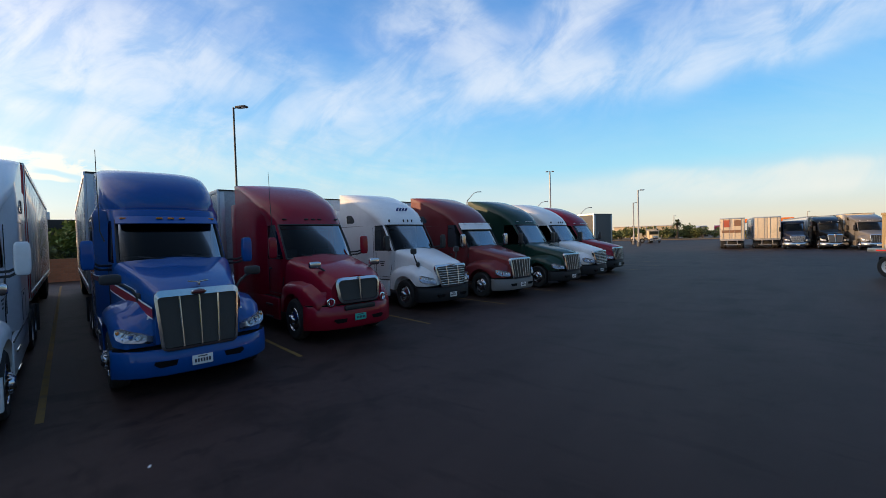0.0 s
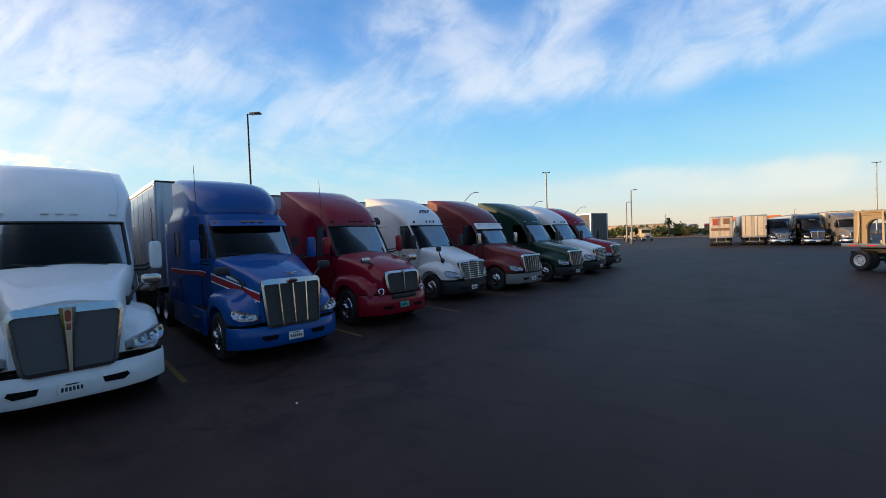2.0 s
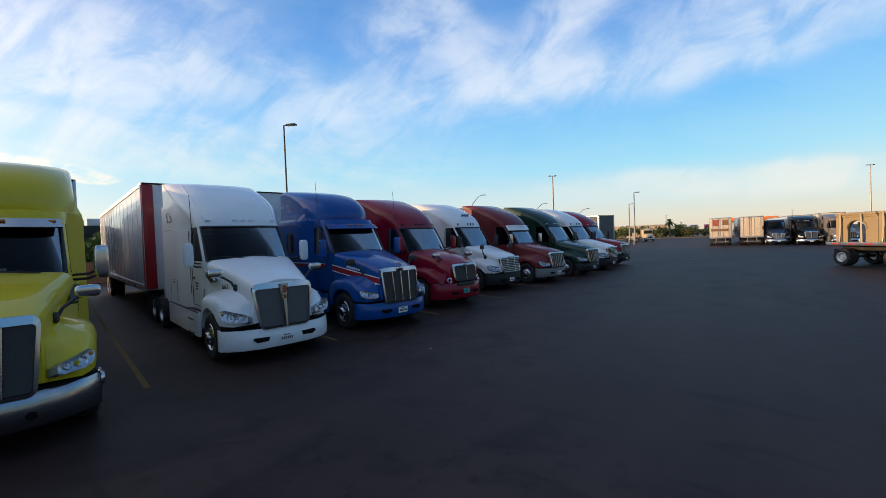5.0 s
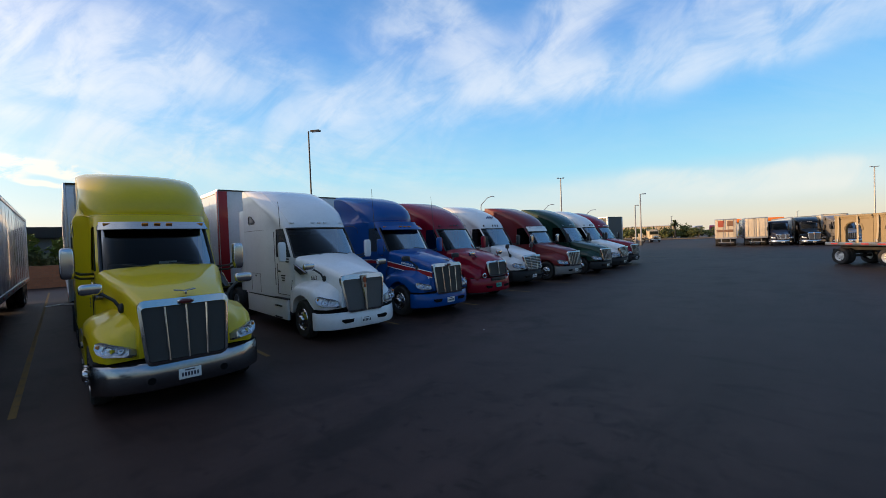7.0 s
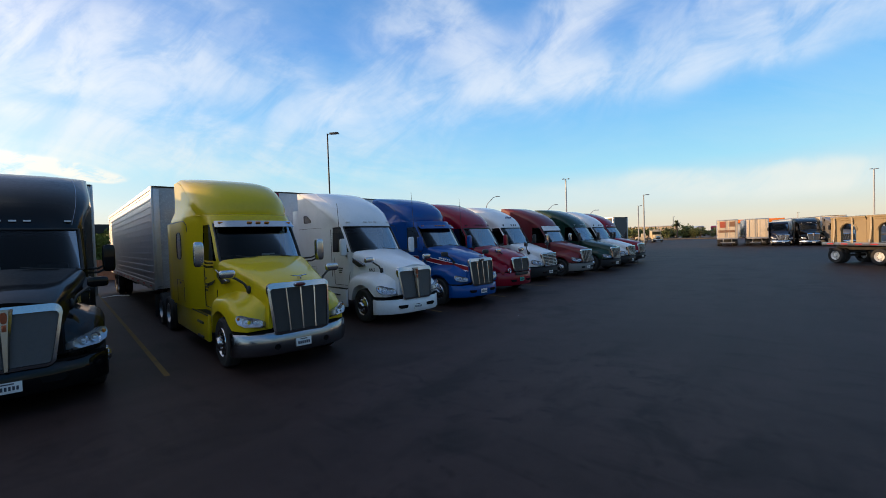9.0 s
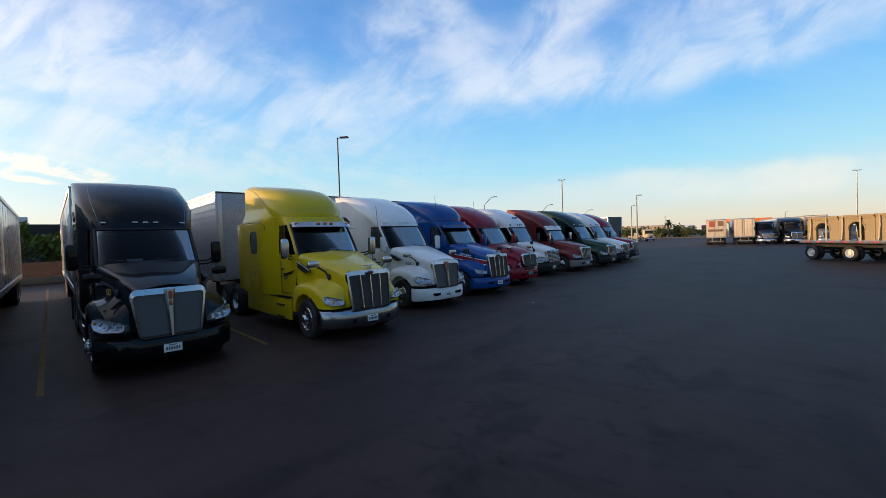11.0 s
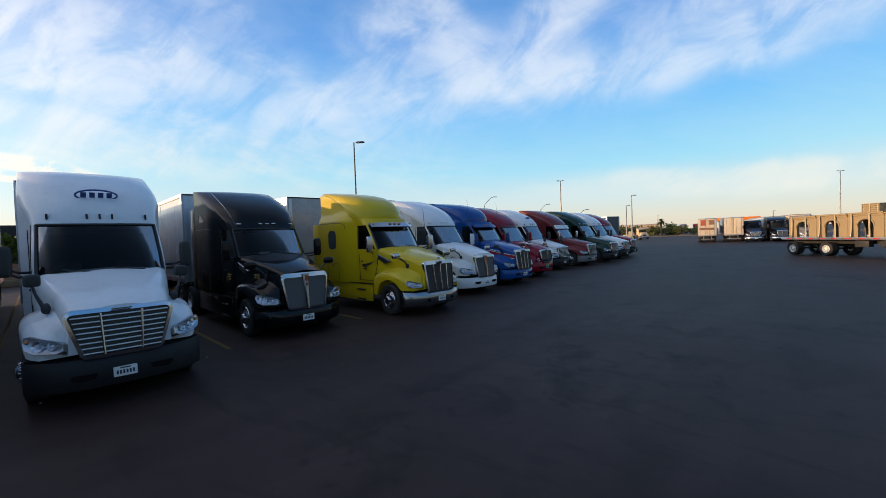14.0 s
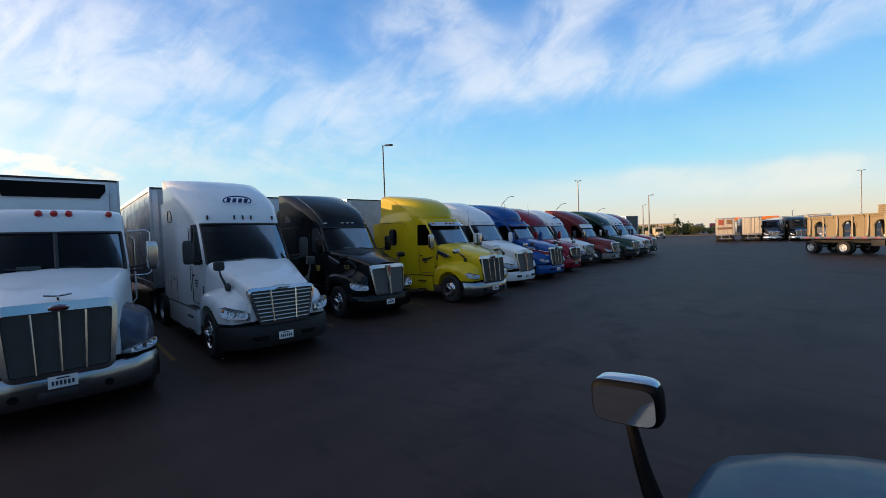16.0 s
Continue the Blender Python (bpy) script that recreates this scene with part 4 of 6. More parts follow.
    # visor
    if s["visor"]:
        pts_u, pts_l = [], []
        for c in wc + [wc[-1] + 1]:
            p = Vector(grid[a1][c])
            pts_u.append(p + Vector((0.05, 0, 0.08)))
            pts_l.append(p + Vector((0.24, p.y * 0.03, -s.get("visor_drop", 0.07))))
        bm = bmesh.new()
        loft(bm, [[u, l, l + Vector((-0.02, 0, -0.015)), u + Vector((-0.03, 0, -0.02))] for u, l in zip(pts_u, pts_l)], True, True)
        part("sun_visor", bm, M[s["visor"]], T, "sun visor over the windscreen")
    # roof markers
    mr = s["marker_row"]
    zz = mr if mr is not None else rows[a1 + 1][0] + 0.08
    for y in (-0.78, -0.2, 0.0, 0.2, 0.78):
        i = max(k for k in range(len(rows)) if rows[k][0] <= zz)
        k = (zz - rows[i][0]) / (rows[i + 1][0] - rows[i][0])
        z_, xf, w, df = [a + (b - a) * k for a, b in zip(rows[i], rows[i + 1])]
        x = xf - df + df * (1 - (abs(y) / w) ** n) ** (1 / n)
        if s["visor"] and mr is None:
            x, z_ = x + 0.17, rows[a1][0] + 0.035
        if s["markers"] == "red_lens":
            part("marker_lamp", ellipsoid_mesh((x - 0.01, y, z_ + 0.03), (0.07, 0.055, 0.06), 12), M["red_lens"], T)
        else:
            part("marker_lamp", boxed((x, y, z_), (0.08, 0.035, 0.11) if s["grille"] == "casc" else (0.08, 0.11, 0.035), 0.012), M[s["markers"]], T)
    # skirts, tanks, steps
    km = M[s["skirt_mat"]] if s["skirt_mat"] else body
    for sg in (-1, 1):
        if s["skirt"]:
            bm = bmesh.new()
            box(bm, (-3.8, sg * 1.16, 0.66), (3.3, 0.08, 0.58), 0.03)
            part("side_skirt", bm, km, T)
            for zz in (0.42, 0.75):
                part("step_tread", boxed((-2.75, sg * 1.2, zz), (0.5, 0.06, 0.05), 0.015), M[s.get("step_mat", "plastic")], T)
        part("fuel_tank", lathe([(0, 0), (0, 0.3), (0.03, 0.33), (1.55, 0.33), (1.58, 0.3), (1.58, 0)], 24, pose(-3.9, sg * 0.8, 0.72, 0, 0, 90)), M["steel"], T)
        # side extender behind the sleeper
        if s["fairing"]:
            part("side_extender", boxed((back - 0.24, sg * (s["sleeper"] - 0.02), 2.06 if s["taper"] else 2.35), (0.5, 0.04, 2.12 if s["taper"] else 2.7), 0.015), km if s["body"] != "white_b" else body, T)
        part("chassis_rail", boxed((-4.9, sg * 0.43, 0.92), (8.6, 0.09, 0.27), 0.01), M["frame"], T)
        part("mudflap", boxed((-8.75, sg * 0.95, 0.55), (0.015, 0.6, 0.75), 0.004), M["plastic"], T)
    part("front_axle", boxed((ax, 0, 0.5), (0.14, 1.8, 0.14), 0.03), M["frame"], T)
    part("drive_axle", boxed((-7.4, 0, 0.51), (1.6, 1.2, 0.25), 0.05), M["frame"], T)
    part("fifth_wheel", boxed((-7.3, 0, 1.10), (0.9, 0.9, 0.08), 0.03), M["frame"], T)
    if s.get("grab_rails"):
        for sg in (-1, 1):
            y_ = sg * 1.10
            part("grab_rail", tubed([(-2.62, y_, 1.35), (-2.62, y_ + sg * 0.06, 1.42), (-2.62, y_ + sg * 0.06, 2.62), (-2.62, y_, 2.69)], 0.016, 8), M["chrome"], T)
            part("mirror_bracket", tubed([(-2.2, sg * 1.02, 2.78), (-2.1, sg * 1.3, 2.80), (-2.06, sg * 1.36, 2.74), (-2.06, sg * 1.36, 1.98), (-2.1, sg * 1.3, 1.93), (-2.2, sg * 1.04, 1.92)], 0.013, 8), M["chrome"], T)
    if s["antenna"]:
        part("antenna", tubed([(-2.5, -1.08, 2.55), (-2.55, -1.14, 2.75), (-2.6, -1.15, 3.6), (-2.65, -1.15, s.get("antenna_top", 4.35))], [0.014, 0.011, 0.008, 0.006], 6), M["plastic"], T)
    return T


def headlight(T, sg, place, shape):
    """A clear wedge-shaped lamp with two bright bowls behind the lens."""
    if shape == "round":
        lamp = part("headlight", lathe([(-0.05, 0.0), (-0.05, 0.09), (0.03, 0.10), (0.035, 0.085), (0.0, 0.06), (-0.02, 0.0)], 24, pose(0, 0, 0, 0, 0, -90)), M["reflector"], T, "round chrome-ringed headlight", place=place)
        o = part("lamp_lens", lathe([(0.028, 0.086), (0.04, 0.05), (0.045, 0.0)], 20, pose(0, 0, 0, 0, 0, -90)), M["lens"], lamp)
        return lamp
    # outline across (towards the outside) and up
    o = [(-0.28, -0.085), (-0.22, -0.125), (0.10, -0.115), (0.25, -0.045), (0.31, 0.06), (0.30, 0.15), (0.20, 0.165), (0.02, 0.11), (-0.18, 0.065), (-0.27, 0.02)]
    bm = bmesh.new()
    rings = []
    for x, g in ((-0.16, 1.0), (0.03, 1.0), (0.06, 0.96)):
        rings.append([(x - 0.35 * (sg * 0 + y) ** 2, sg * y * g, z * g) for y, z in o])
    vs = [[bm.verts.new(p) for p in r] for r in rings]
    n = len(o)
    for u, v in zip(vs, vs[1:]):
        for k in range(n):
            bm.faces.new((u[k], u[(k + 1) % n], v[(k + 1) % n], v[k]))
    c = bm.verts.new((0.0, 0, 0))
    for k in range(n):
        bm.faces.new((vs[-1][k], vs[-1][(k + 1) % n], c))
    bmesh.ops.recalc_face_normals(bm, faces=bm.faces)
    lamp = part("headlight", bm, M["lamp_shell"], T, "clear wedge-shaped headlight", place=place)
    for y, r in ((-0.12, 0.07), (0.07, 0.085)):
        part("reflector_bowl", lathe([(-0.06, 0.0), (-0.055, 0.02), (-0.03, 0.05), (0.015, r)], 16, pose(0.03, sg * y, 0.0, 0, 0, -90)), M["reflector"], lamp)
        part("lamp_bulb", ellipsoid_mesh((0.02, sg * y, 0), (0.03, 0.022, 0.022), 8), M["marker"], lamp)
    bm = bmesh.new()
    v = [bm.verts.new((0.065 - 0.35 * y ** 2, sg * y, z)) for y, z in o]
    c = bm.verts.new((0.10, 0, 0))
    for k in range(n):
        bm.faces.new((v[k], v[(k + 1) % n], c))
    bmesh.ops.recalc_face_normals(bm, faces=bm.faces)
    lens = part("lamp_lens", bm, M["lens"], lamp, angle=80)
    lens.visible_shadow = False
    part("turn_signal", ellipsoid_mesh((0.0, sg * 0.24, 0.08), (0.06, 0.03, 0.035), 8), M["amber"], lamp)
    return lamp


def ellipsoid_mesh(c, s, seg=16, power=2.4):
    bm = bmesh.new()
    ellipsoid(bm, c, s, seg, power)
    return bm


def rounded_plate(wy, hz, x0, x1, power=4.5, seg=28):
    """An upright plate with round corners, pushed through along x."""
    o = []
    for k in range(seg):
        c, s_ = math.cos(2 * math.pi * k / seg), math.sin(2 * math.pi * k / seg)
        o.append((wy * math.copysign(abs(c) ** (2 / power), c), hz * math.copysign(abs(s_) ** (2 / power), s_)))
    return prism(bmesh.new(), o, x0, x1, "x")


def capped(prof):
    """An open hood shell with a closed front."""
    bm = bmesh.new()
    vs = [[bm.verts.new(p) for p in r] for r in prof]
    n = len(vs[0])
    for u, v in zip(vs, vs[1:]):
        for k in range(n - 1):
            bm.faces.new((u[k], u[k + 1], v[k + 1], v[k]))
    bm.faces.new(vs[0])
    bmesh.ops.recalc_face_normals(bm, faces=bm.faces)
    return bm


def grilles(s, T):
    kind = s["grille"]
    wt, wb, z0, z1 = s["grille_size"]
    lean = s.get("grille_lean", 0.10)

    def X(z, y=0.0):
        return 0.03 - (z - z0) * lean - 0.10 * abs(y) ** 2

    def outline(grow=0.0):
        r = s.get("grille_round", 0.065)
        pts = []
        for cy, cz, a0 in ((wt - r, z1 - r, 0), (-(wt - r), z1 - r, 90), (-(wb - r), z0 + r, 180), (wb - r, z0 + r, 270)):
            for a in (0, 30, 60, 90):
                pts.append((cy + (r + grow) * math.cos(radians(a0 + a)), cz + (r + grow) * math.sin(radians(a0 + a))))
        return pts

    def sheet(pts, dx, name, mat, label=""):
        bm = bmesh.new()
        u = [bm.verts.new((X(z, y) + dx, y, z)) for y, z in pts]
        v = [bm.verts.new((X(z, y) + dx - 0.08, y, z)) for y, z in pts]
        k = len(u)
        for i in range(k):
            bm.faces.new((u[i], u[(i + 1) % k], v[(i + 1) % k], v[i]))
        cu = bm.verts.new((X((z0 + z1) / 2) + dx, 0, (z0 + z1) / 2))
        for i in range(k):
            bm.faces.new((u[i], u[(i + 1) % k], cu))
        bmesh.ops.recalc_face_normals(bm, faces=bm.faces)
        return part(name, bm, mat, T, label)

    G = sheet(outline(-0.02), -0.01, "grille_screen", M["mesh" if kind in ("ken",) else "dark_mesh"], "fine metal grille mesh")
    # bright surround: a flat frame, deeper along the top
    top = s.get("grille_top", {"pete": 0.085, "pete_old": 0.10, "ken": 0.09}.get(kind, 0.05))
    edge = s.get("grille_edge", {"pete": 0.03, "pete_old": 0.05, "ken": 0.032, "casc": 0.04, "mesh": 0.035, "t2000": 0.05}[kind])
    inner, outer = outline(-0.015), outline(edge)
    zm = (z0 + z1) / 2
    outer = [(y, z + (top - edge) * max(0, (z - zm) / (z1 - zm)) ** 2) for y, z in outer]
    bm = bmesh.new()
    rows4 = [[bm.verts.new((X(z, y) + dx, y, z)) for y, z in pts] for pts, dx in ((inner, -0.03), (inner, 0.015), (outer, 0.0), (outer, -0.09))]
    k = len(inner)
    for u, v in zip(rows4, rows4[1:]):
        for i in range(k):
            bm.faces.new((u[i], u[(i + 1) % k], v[(i + 1) % k], v[i]))
    bmesh.ops.recalc_face_normals(bm, faces=bm.faces)
    part("grille_surround", bm, M["chrome"], T, "polished chrome grille surround", angle=50)
    if kind in ("pete", "pete_old"):
        for k in range(-1, 2):
            y = k * wt * 0.48
            part("grille_bar", tubed([(X(z0 + 0.02, y) + 0.02, y * wb / wt, z0 + 0.02), (X(z1 - 0.02, y) + 0.02, y, z1 - 0.02)], 0.014, 6), M["chrome"], T)
        rim_ = part("badge", ellipsoid_mesh((X(z1) + 0.012, 0, z1 + 0.035), (0.026, 0.115, 0.046)), M["chrome"], T, "oval badge with a dark red field")
        part("badge_field", ellipsoid_mesh((X(z1) + 0.022, 0, z1 + 0.035), (0.026, 0.098, 0.034)), M["badge_red"], rim_)
        bm = bmesh.new()
        box(bm, (X(z1) - 0.03, 0, z1 + 0.17), (0.16, 0.03, 0.06), 0.01)
        for sg in (-1, 1):
            box(bm, (0, 0, 0), (0.09, 0.15, 0.022), 0.006, pose(X(z1) - 0.05, sg * 0.075, z1 + 0.205, sg * 8))
        part("hood_ornament", bm, M["chrome"], T)
    elif kind == "ken":
        bm = bmesh.new()
        rings = [[(X(z) + 0.012, -w_, z), (X(z) + 0.045, -w_ * 0.55, z), (X(z) + 0.045, w_ * 0.55, z), (X(z) + 0.012, w_, z)] for z, w_ in ((z0 - 0.01, 0.035), ((z0 + z1) / 2, 0.055), (z1 - 0.05, 0.085), (z1 + 0.07, 0.095))]
        part("grille_spine", loft(bm, rings, True, True), M["chrome_dark"], T)
        part("badge", rounded_plate(0.036, 0.085, -0.012, 0.012, 2.6, 20), M["copper"], T, "upright copper-red badge", place=pose(X(z1 - 0.05) + 0.055, 0, z1 - 0.05))
        part("badge_tail", boxed((X(z1 - 0.2) + 0.05, 0, z1 - 0.2), (0.02, 0.05, 0.1), 0.006), M["copper"], T)
    elif kind == "casc":
        for k in range(8):
            z = z0 + 0.05 + k * (z1 - z0 - 0.12) / 7
            w = wb + (wt - wb) * (z - z0) / (z1 - z0) - 0.03
            part("grille_bar", tubed([(X(z, y) + 0.014, y, z) for y in (-w, -w / 2, 0, w / 2, w)], 0.012, 6), M["bar"], T)
        for y in (-0.27, 0.27):
            part("grille_post", tubed([(X(z, y) + 0.02, y * (0.9 + 0.1 * k), z) for k, z in enumerate((z0 + 0.02, z1 - 0.02))], 0.018, 6), M["chrome"], T)
        part("badge", boxed((X(z1) + 0.03, 0, z1 + 0.03), (0.03, 0.26, 0.03), 0.008), M["chrome"], T)
    elif kind == "mesh":
        for k in range(7):
            y = (k - 3) * wt * 0.28
            part("grille_bar", tubed([(X(z0, y) + 0.012, y * wb / wt, z0 + 0.03), (X(z1, y) + 0.012, y, z1 - 0.03)], 0.011, 5), M["steel"], T)
    elif kind == "t2000":
        part("grille_spine", tubed([(X(z, 0) + 0.03, 0, z) for z in (z0, (z0 + z1) / 2, z1 + 0.05)], [0.012, 0.018, 0.03], 8), M["chrome"], T)
        part("lower_intake", boxed((0.0, 0, z0 - 0.16), (0.08, 0.85, 0.13), 0.04), M["plastic"], T)


# ---------------------------------------------------------------- trailers: x ahead from the front wall, z up
def trailer(m, label, side="trailer_white", front=None, ribs=0, length=16.1, reefer=False, top=4.36, rear="trailer_white", group="", lettering=None, skirt=False, front_band=None, hribs=0):
    T = thing("semi_trailer", m, label, "trailer", group)
    zb, w = 1.12, 1.30
    body = M[side]
    part("box_body", boxed((-length / 2, 0, (zb + top) / 2), (length, 2 * w - 0.04, top - zb - 0.02), 0.02), body, T)
    part("front_wall", boxed((0.01, 0, (zb + top) / 2), (0.03, 2 * w - 0.12, top - zb - 0.1), 0.01), M[front or side], T)
    for sg in (-1, 1):
        part("top_rail", boxed((-length / 2, sg * (w - 0.015), top - 0.06), (length, 0.05, 0.13), 0.01), M["alu"], T)
        part("bottom_rail", boxed((-length / 2, sg * (w - 0.01), zb + 0.09), (length, 0.05, 0.2), 0.01), M["alu"], T)
        for x in (-0.04, -length + 0.05):
            part("corner_post", boxed((x, sg * (w - 0.02), (zb + top) / 2), (0.12, 0.06, top - zb), 0.015), M["alu"], T)
        if ribs:
            bm = bmesh.new()
            for k in range(1, ribs):
                box(bm, (-k * length / ribs, sg * (w - 0.02), (zb + top) / 2), (0.03, 0.012, top - zb - 0.3))
            o = part("panel_rib", bm, body, T)
            o["kind"] = "stuff"
        if hribs:
            bm = bmesh.new()
            for k in range(hribs):
                box(bm, (-length / 2, sg * (w - 0.018), zb + 0.3 + k * (top - zb - 0.5) / (hribs - 1)), (length - 0.3, 0.035, 0.06))
            part("side_corrugation", bm, body, T)["kind"] = "stuff"
        bm = bmesh.new()
        for k in range(10):
            box(bm, (-0.8 - k * (length - 1.6) / 9, sg * (w + 0.017), zb + 0.09), (0.5, 0.004, 0.05))
        part("reflective_tape", bm, M["tape_red"], T)["kind"] = "stuff"
        part("landing_leg", boxed((-2.6, sg * 0.65, 0.6), (0.14, 0.14, 1.1), 0.02), M["frame"], T)
        part("landing_foot", boxed((-2.6, sg * 0.65, 0.05), (0.3, 0.28, 0.04), 0.01), M["frame"], T)
        for x in (-length + 1.9, -length + 3.15):
            wheel(T, pose(x, sg * 1.1, 0.51, 0, 0, 0 if sg > 0 else 180), True, "steel")
            wheel(T, pose(x, sg * 0.78, 0.51, 0, 0, 0 if sg > 0 else 180), True, "steel")
        part("mudflap", boxed((-length + 1.15, sg * 0.95, 0.62), (0.015, 0.6, 0.75), 0.004), M["plastic"], T)
        door = part("rear_door", boxed((-length - 0.02, sg * 0.63, (zb + top) / 2), (0.05, 1.2, top - zb - 0.25), 0.012), M[rear], T)
        for y in (0.28, 0.95):
            part("lock_rod", tubed([(-length - 0.075, sg * y, zb + 0.1), (-length - 0.075, sg * y, top - 0.1)], 0.017, 6), M["galv"], door)
        for z in (zb + 0.5, (zb + top) / 2, top - 0.5):
            part("hinge", boxed((-length - 0.055, sg * 1.22, z), (0.03, 0.12, 0.07), 0.005), M["galv"], door)
        part("tail_lamp", boxed((-length - 0.03, sg * 0.95, zb - 0.06), (0.05, 0.3, 0.1), 0.01), M["red_lens"], T)
    part("front_top_rail", boxed((0.02, 0, top - 0.02), (0.07, 2 * w - 0.06, 0.045), 0.02), M["frame"], T)
    for sg in (-1, 1):
        part("front_radius", boxed((0.03, sg * (w - 0.13), (zb + top) / 2), (0.03, 0.16, top - zb - 0.2), 0.012), M["alu"], T)
    if front_band:
        for sg in (-1, 1):
            part("corner_band", boxed((0.055, sg * (w - 0.16), (zb + top) / 2), (0.02, 0.30, top - zb - 0.12), 0.006), M[front_band], T)
            part("side_band", boxed((-0.06, sg * (w + 0.014), (zb + top) / 2), (0.17, 0.014, top - zb - 0.12), 0.004), M[front_band], T)
    part("rear_sill", boxed((-length - 0.03, 0, zb), (0.1, 2.5, 0.2), 0.02), M["galv"], T)
    part("header", boxed((-length - 0.03, 0, top - 0.07), (0.07, 2.5, 0.14), 0.01), M["alu"], T)
    bm = tubed([(-length - 0.02, -0.9, 0.52), (-length - 0.02, 0.9, 0.52)], 0.05, 6)
    for y in (-0.55, 0.55):
        tube(bm, [(-length - 0.02, y, 0.52), (-length - 0.02, y * 0.9, zb)], 0.04, 6)
    part("rear_guard", bm, M["galv"], T)
    bm = bmesh.new()
    for k in range(12):
        box(bm, (-1.2 - k * (length - 2) / 11, 0, zb - 0.05), (0.08, 2.4, 0.12))
    part("cross_bracing", bm, M["frame"], T)["kind"] = "stuff"
    part("bogie", boxed((-length + 2.5, 0, 0.72), (2.6, 1.1, 0.4), 0.05), M["frame"], T)
    if reefer:
        u = part("cooling_unit", boxed((0.26, 0, 3.22), (0.5, 2.1, 1.85), 0.10), M["white_b"], T, "white refrigeration unit on the front wall")
        part("unit_grille", prism(bmesh.new(), [(-0.98, 4.10), (0.98, 4.10), (0.98, 3.92), (0.86, 3.74), (-0.86, 3.74), (-0.98, 3.92)], 0.49, 0.56), M["soft_black"], u)
        part("unit_panel", boxed((0.52, 0, 2.9), (0.03, 1.5, 0.8), 0.04), M["trailer_grey"], u)
    if lettering:
        mat, xs_, z_, h = lettering
        for sg in (-1, 1):
            bm = bmesh.new()
            for k in range(xs_):
                box(bm, (-0.75, sg * (w + 0.003), z_ - k * h * 1.25), (h * 0.8, 0.008, h))
            part("fleet_lettering", bm, M[mat], T, "column of dark letter-shaped bars")
    return T

# ---------------------------------------------------------------- ground
def grid_sheet(x0, x1, y0, y1, z):
    bm = bmesh.new()
    vs = [bm.verts.new(p) for p in ((x0, y0, z), (x1, y0, z), (x1, y1, z), (x0, y1, z))]
    bm.faces.new(vs)
    return bm


ground = part("ground", grid_sheet(-1500, 1500, -1500, 1500, 0.0), M["asphalt"], None)
tagged(ground, "dark worn asphalt truck lot with oil stains", "ground", kind="structure")

# bay lines
LINE_Y0, PITCH, BAY = -3.48, 4.0, -6.4
line_mesh = None
for k in range(-4, 11):
    L0 = Vector((-6.0, LINE_Y0 + PITCH * k, 0.004))
    if line_mesh is None:
        bm = bmesh.new()
        for j in range(28):
            q = [bm.verts.new(p) for p in ((-j, -0.048, 0), (-j, 0.048, 0), (-j - 1, 0.048, 0), (-j - 1, -0.048, 0))]
            bm.faces.new(q[::-1])
        bmesh.ops.remove_doubles(bm, verts=bm.verts, dist=0.001)
        ob = part("bay_line", bm, M["line"], None)
        line_mesh = ob
    else:
        ob = new("bay_line", line_mesh.data)
    ob.matrix_world = pose(*L0, 0, 0, BAY)
    tagged(ob, "faded yellow painted parking line on asphalt", "parking line", "bay lines", "structure")


# ---------------------------------------------------------------- the row of parked trucks
def at(x, y, turn=0.0, ahead=0.0):
    return pose(x, y, 0, 0, 0, BAY + turn) @ Matrix.Translation((ahead, 0, 0))


HIGH_HOOD = [(-0.10, 0.60, 1.66), (-0.35, 0.66, 1.75), (-0.9, 0.76, 1.88), (-1.5, 0.90, 2.00), (-1.98, 1.0, 2.09)]
HIGH_ROWS = BASE["rows"][:2] + [(2.06, -1.87, 1.05, 0.44)] + BASE["rows"][3:]
PETE_ROWS = HIGH_ROWS[:6] + [(2.96, -2.42, 1.04, 0.60), (3.08, -2.50, 1.04, 0.62), (3.12, -2.76, 1.02, 0.62), (3.30, -2.74, 1.08, 0.80), (3.55, -2.88, 1.13, 0.95), (3.78, -3.18, 1.13, 1.05),
                                (3.97, -3.62, 1.10, 1.0), (4.11, -4.25, 1.05, 0.85), (4.22, -5.0, 0.96, 0.40)]
PETE = dict(lamp_size=(1, 0.88, 0.85), taper=0.13, hood=HIGH_HOOD, rows=[(z, xf, w * (0.95 if z < 3.1 else 0.93), df) for z, xf, w, df in PETE_ROWS], grille="pete", grille_size=(0.60, 0.54, 0.76, 1.62), lamps=(1.0, 1.0), visor="chrome", side_window=False, high_window="pete")
KEN = dict(rows=HIGH_ROWS, hood=HIGH_HOOD, side_window=False, high_window="ken", grille="ken", grille_size=(0.61, 0.51, 0.74, 1.56), lamps=(1.03, 1.0), markers="marker", grille_round=0.08, bumper_h=(0.30, 0.74))
CASC = dict(side_window=False, high_window="casc", grille="casc", grille_size=(0.68, 0.52, 0.80, 1.48), lamps=(1.0, 1.02), markers="plastic", bumper="bumper_grey", bumper_h=(0.28, 0.78), grille_round=0.08,
            hood=[(-0.10, 0.64, 1.50), (-0.30, 0.70, 1.60), (-0.9, 0.80, 1.74), (-1.5, 0.92, 1.88), (-1.98, 1.0, 1.98)])
CENT = dict(side_window=False, high_window="casc", grille="mesh", grille_size=(0.62, 0.55, 0.80, 1.52), lamps=(1.0, 0.98), markers="marker", bumper="bumper_grey",
            hood=[(-0.10, 0.62, 1.55), (-0.30, 0.68, 1.64), (-0.9, 0.78, 1.76), (-1.5, 0.92, 1.88), (-1.98, 1.0, 1.98)])
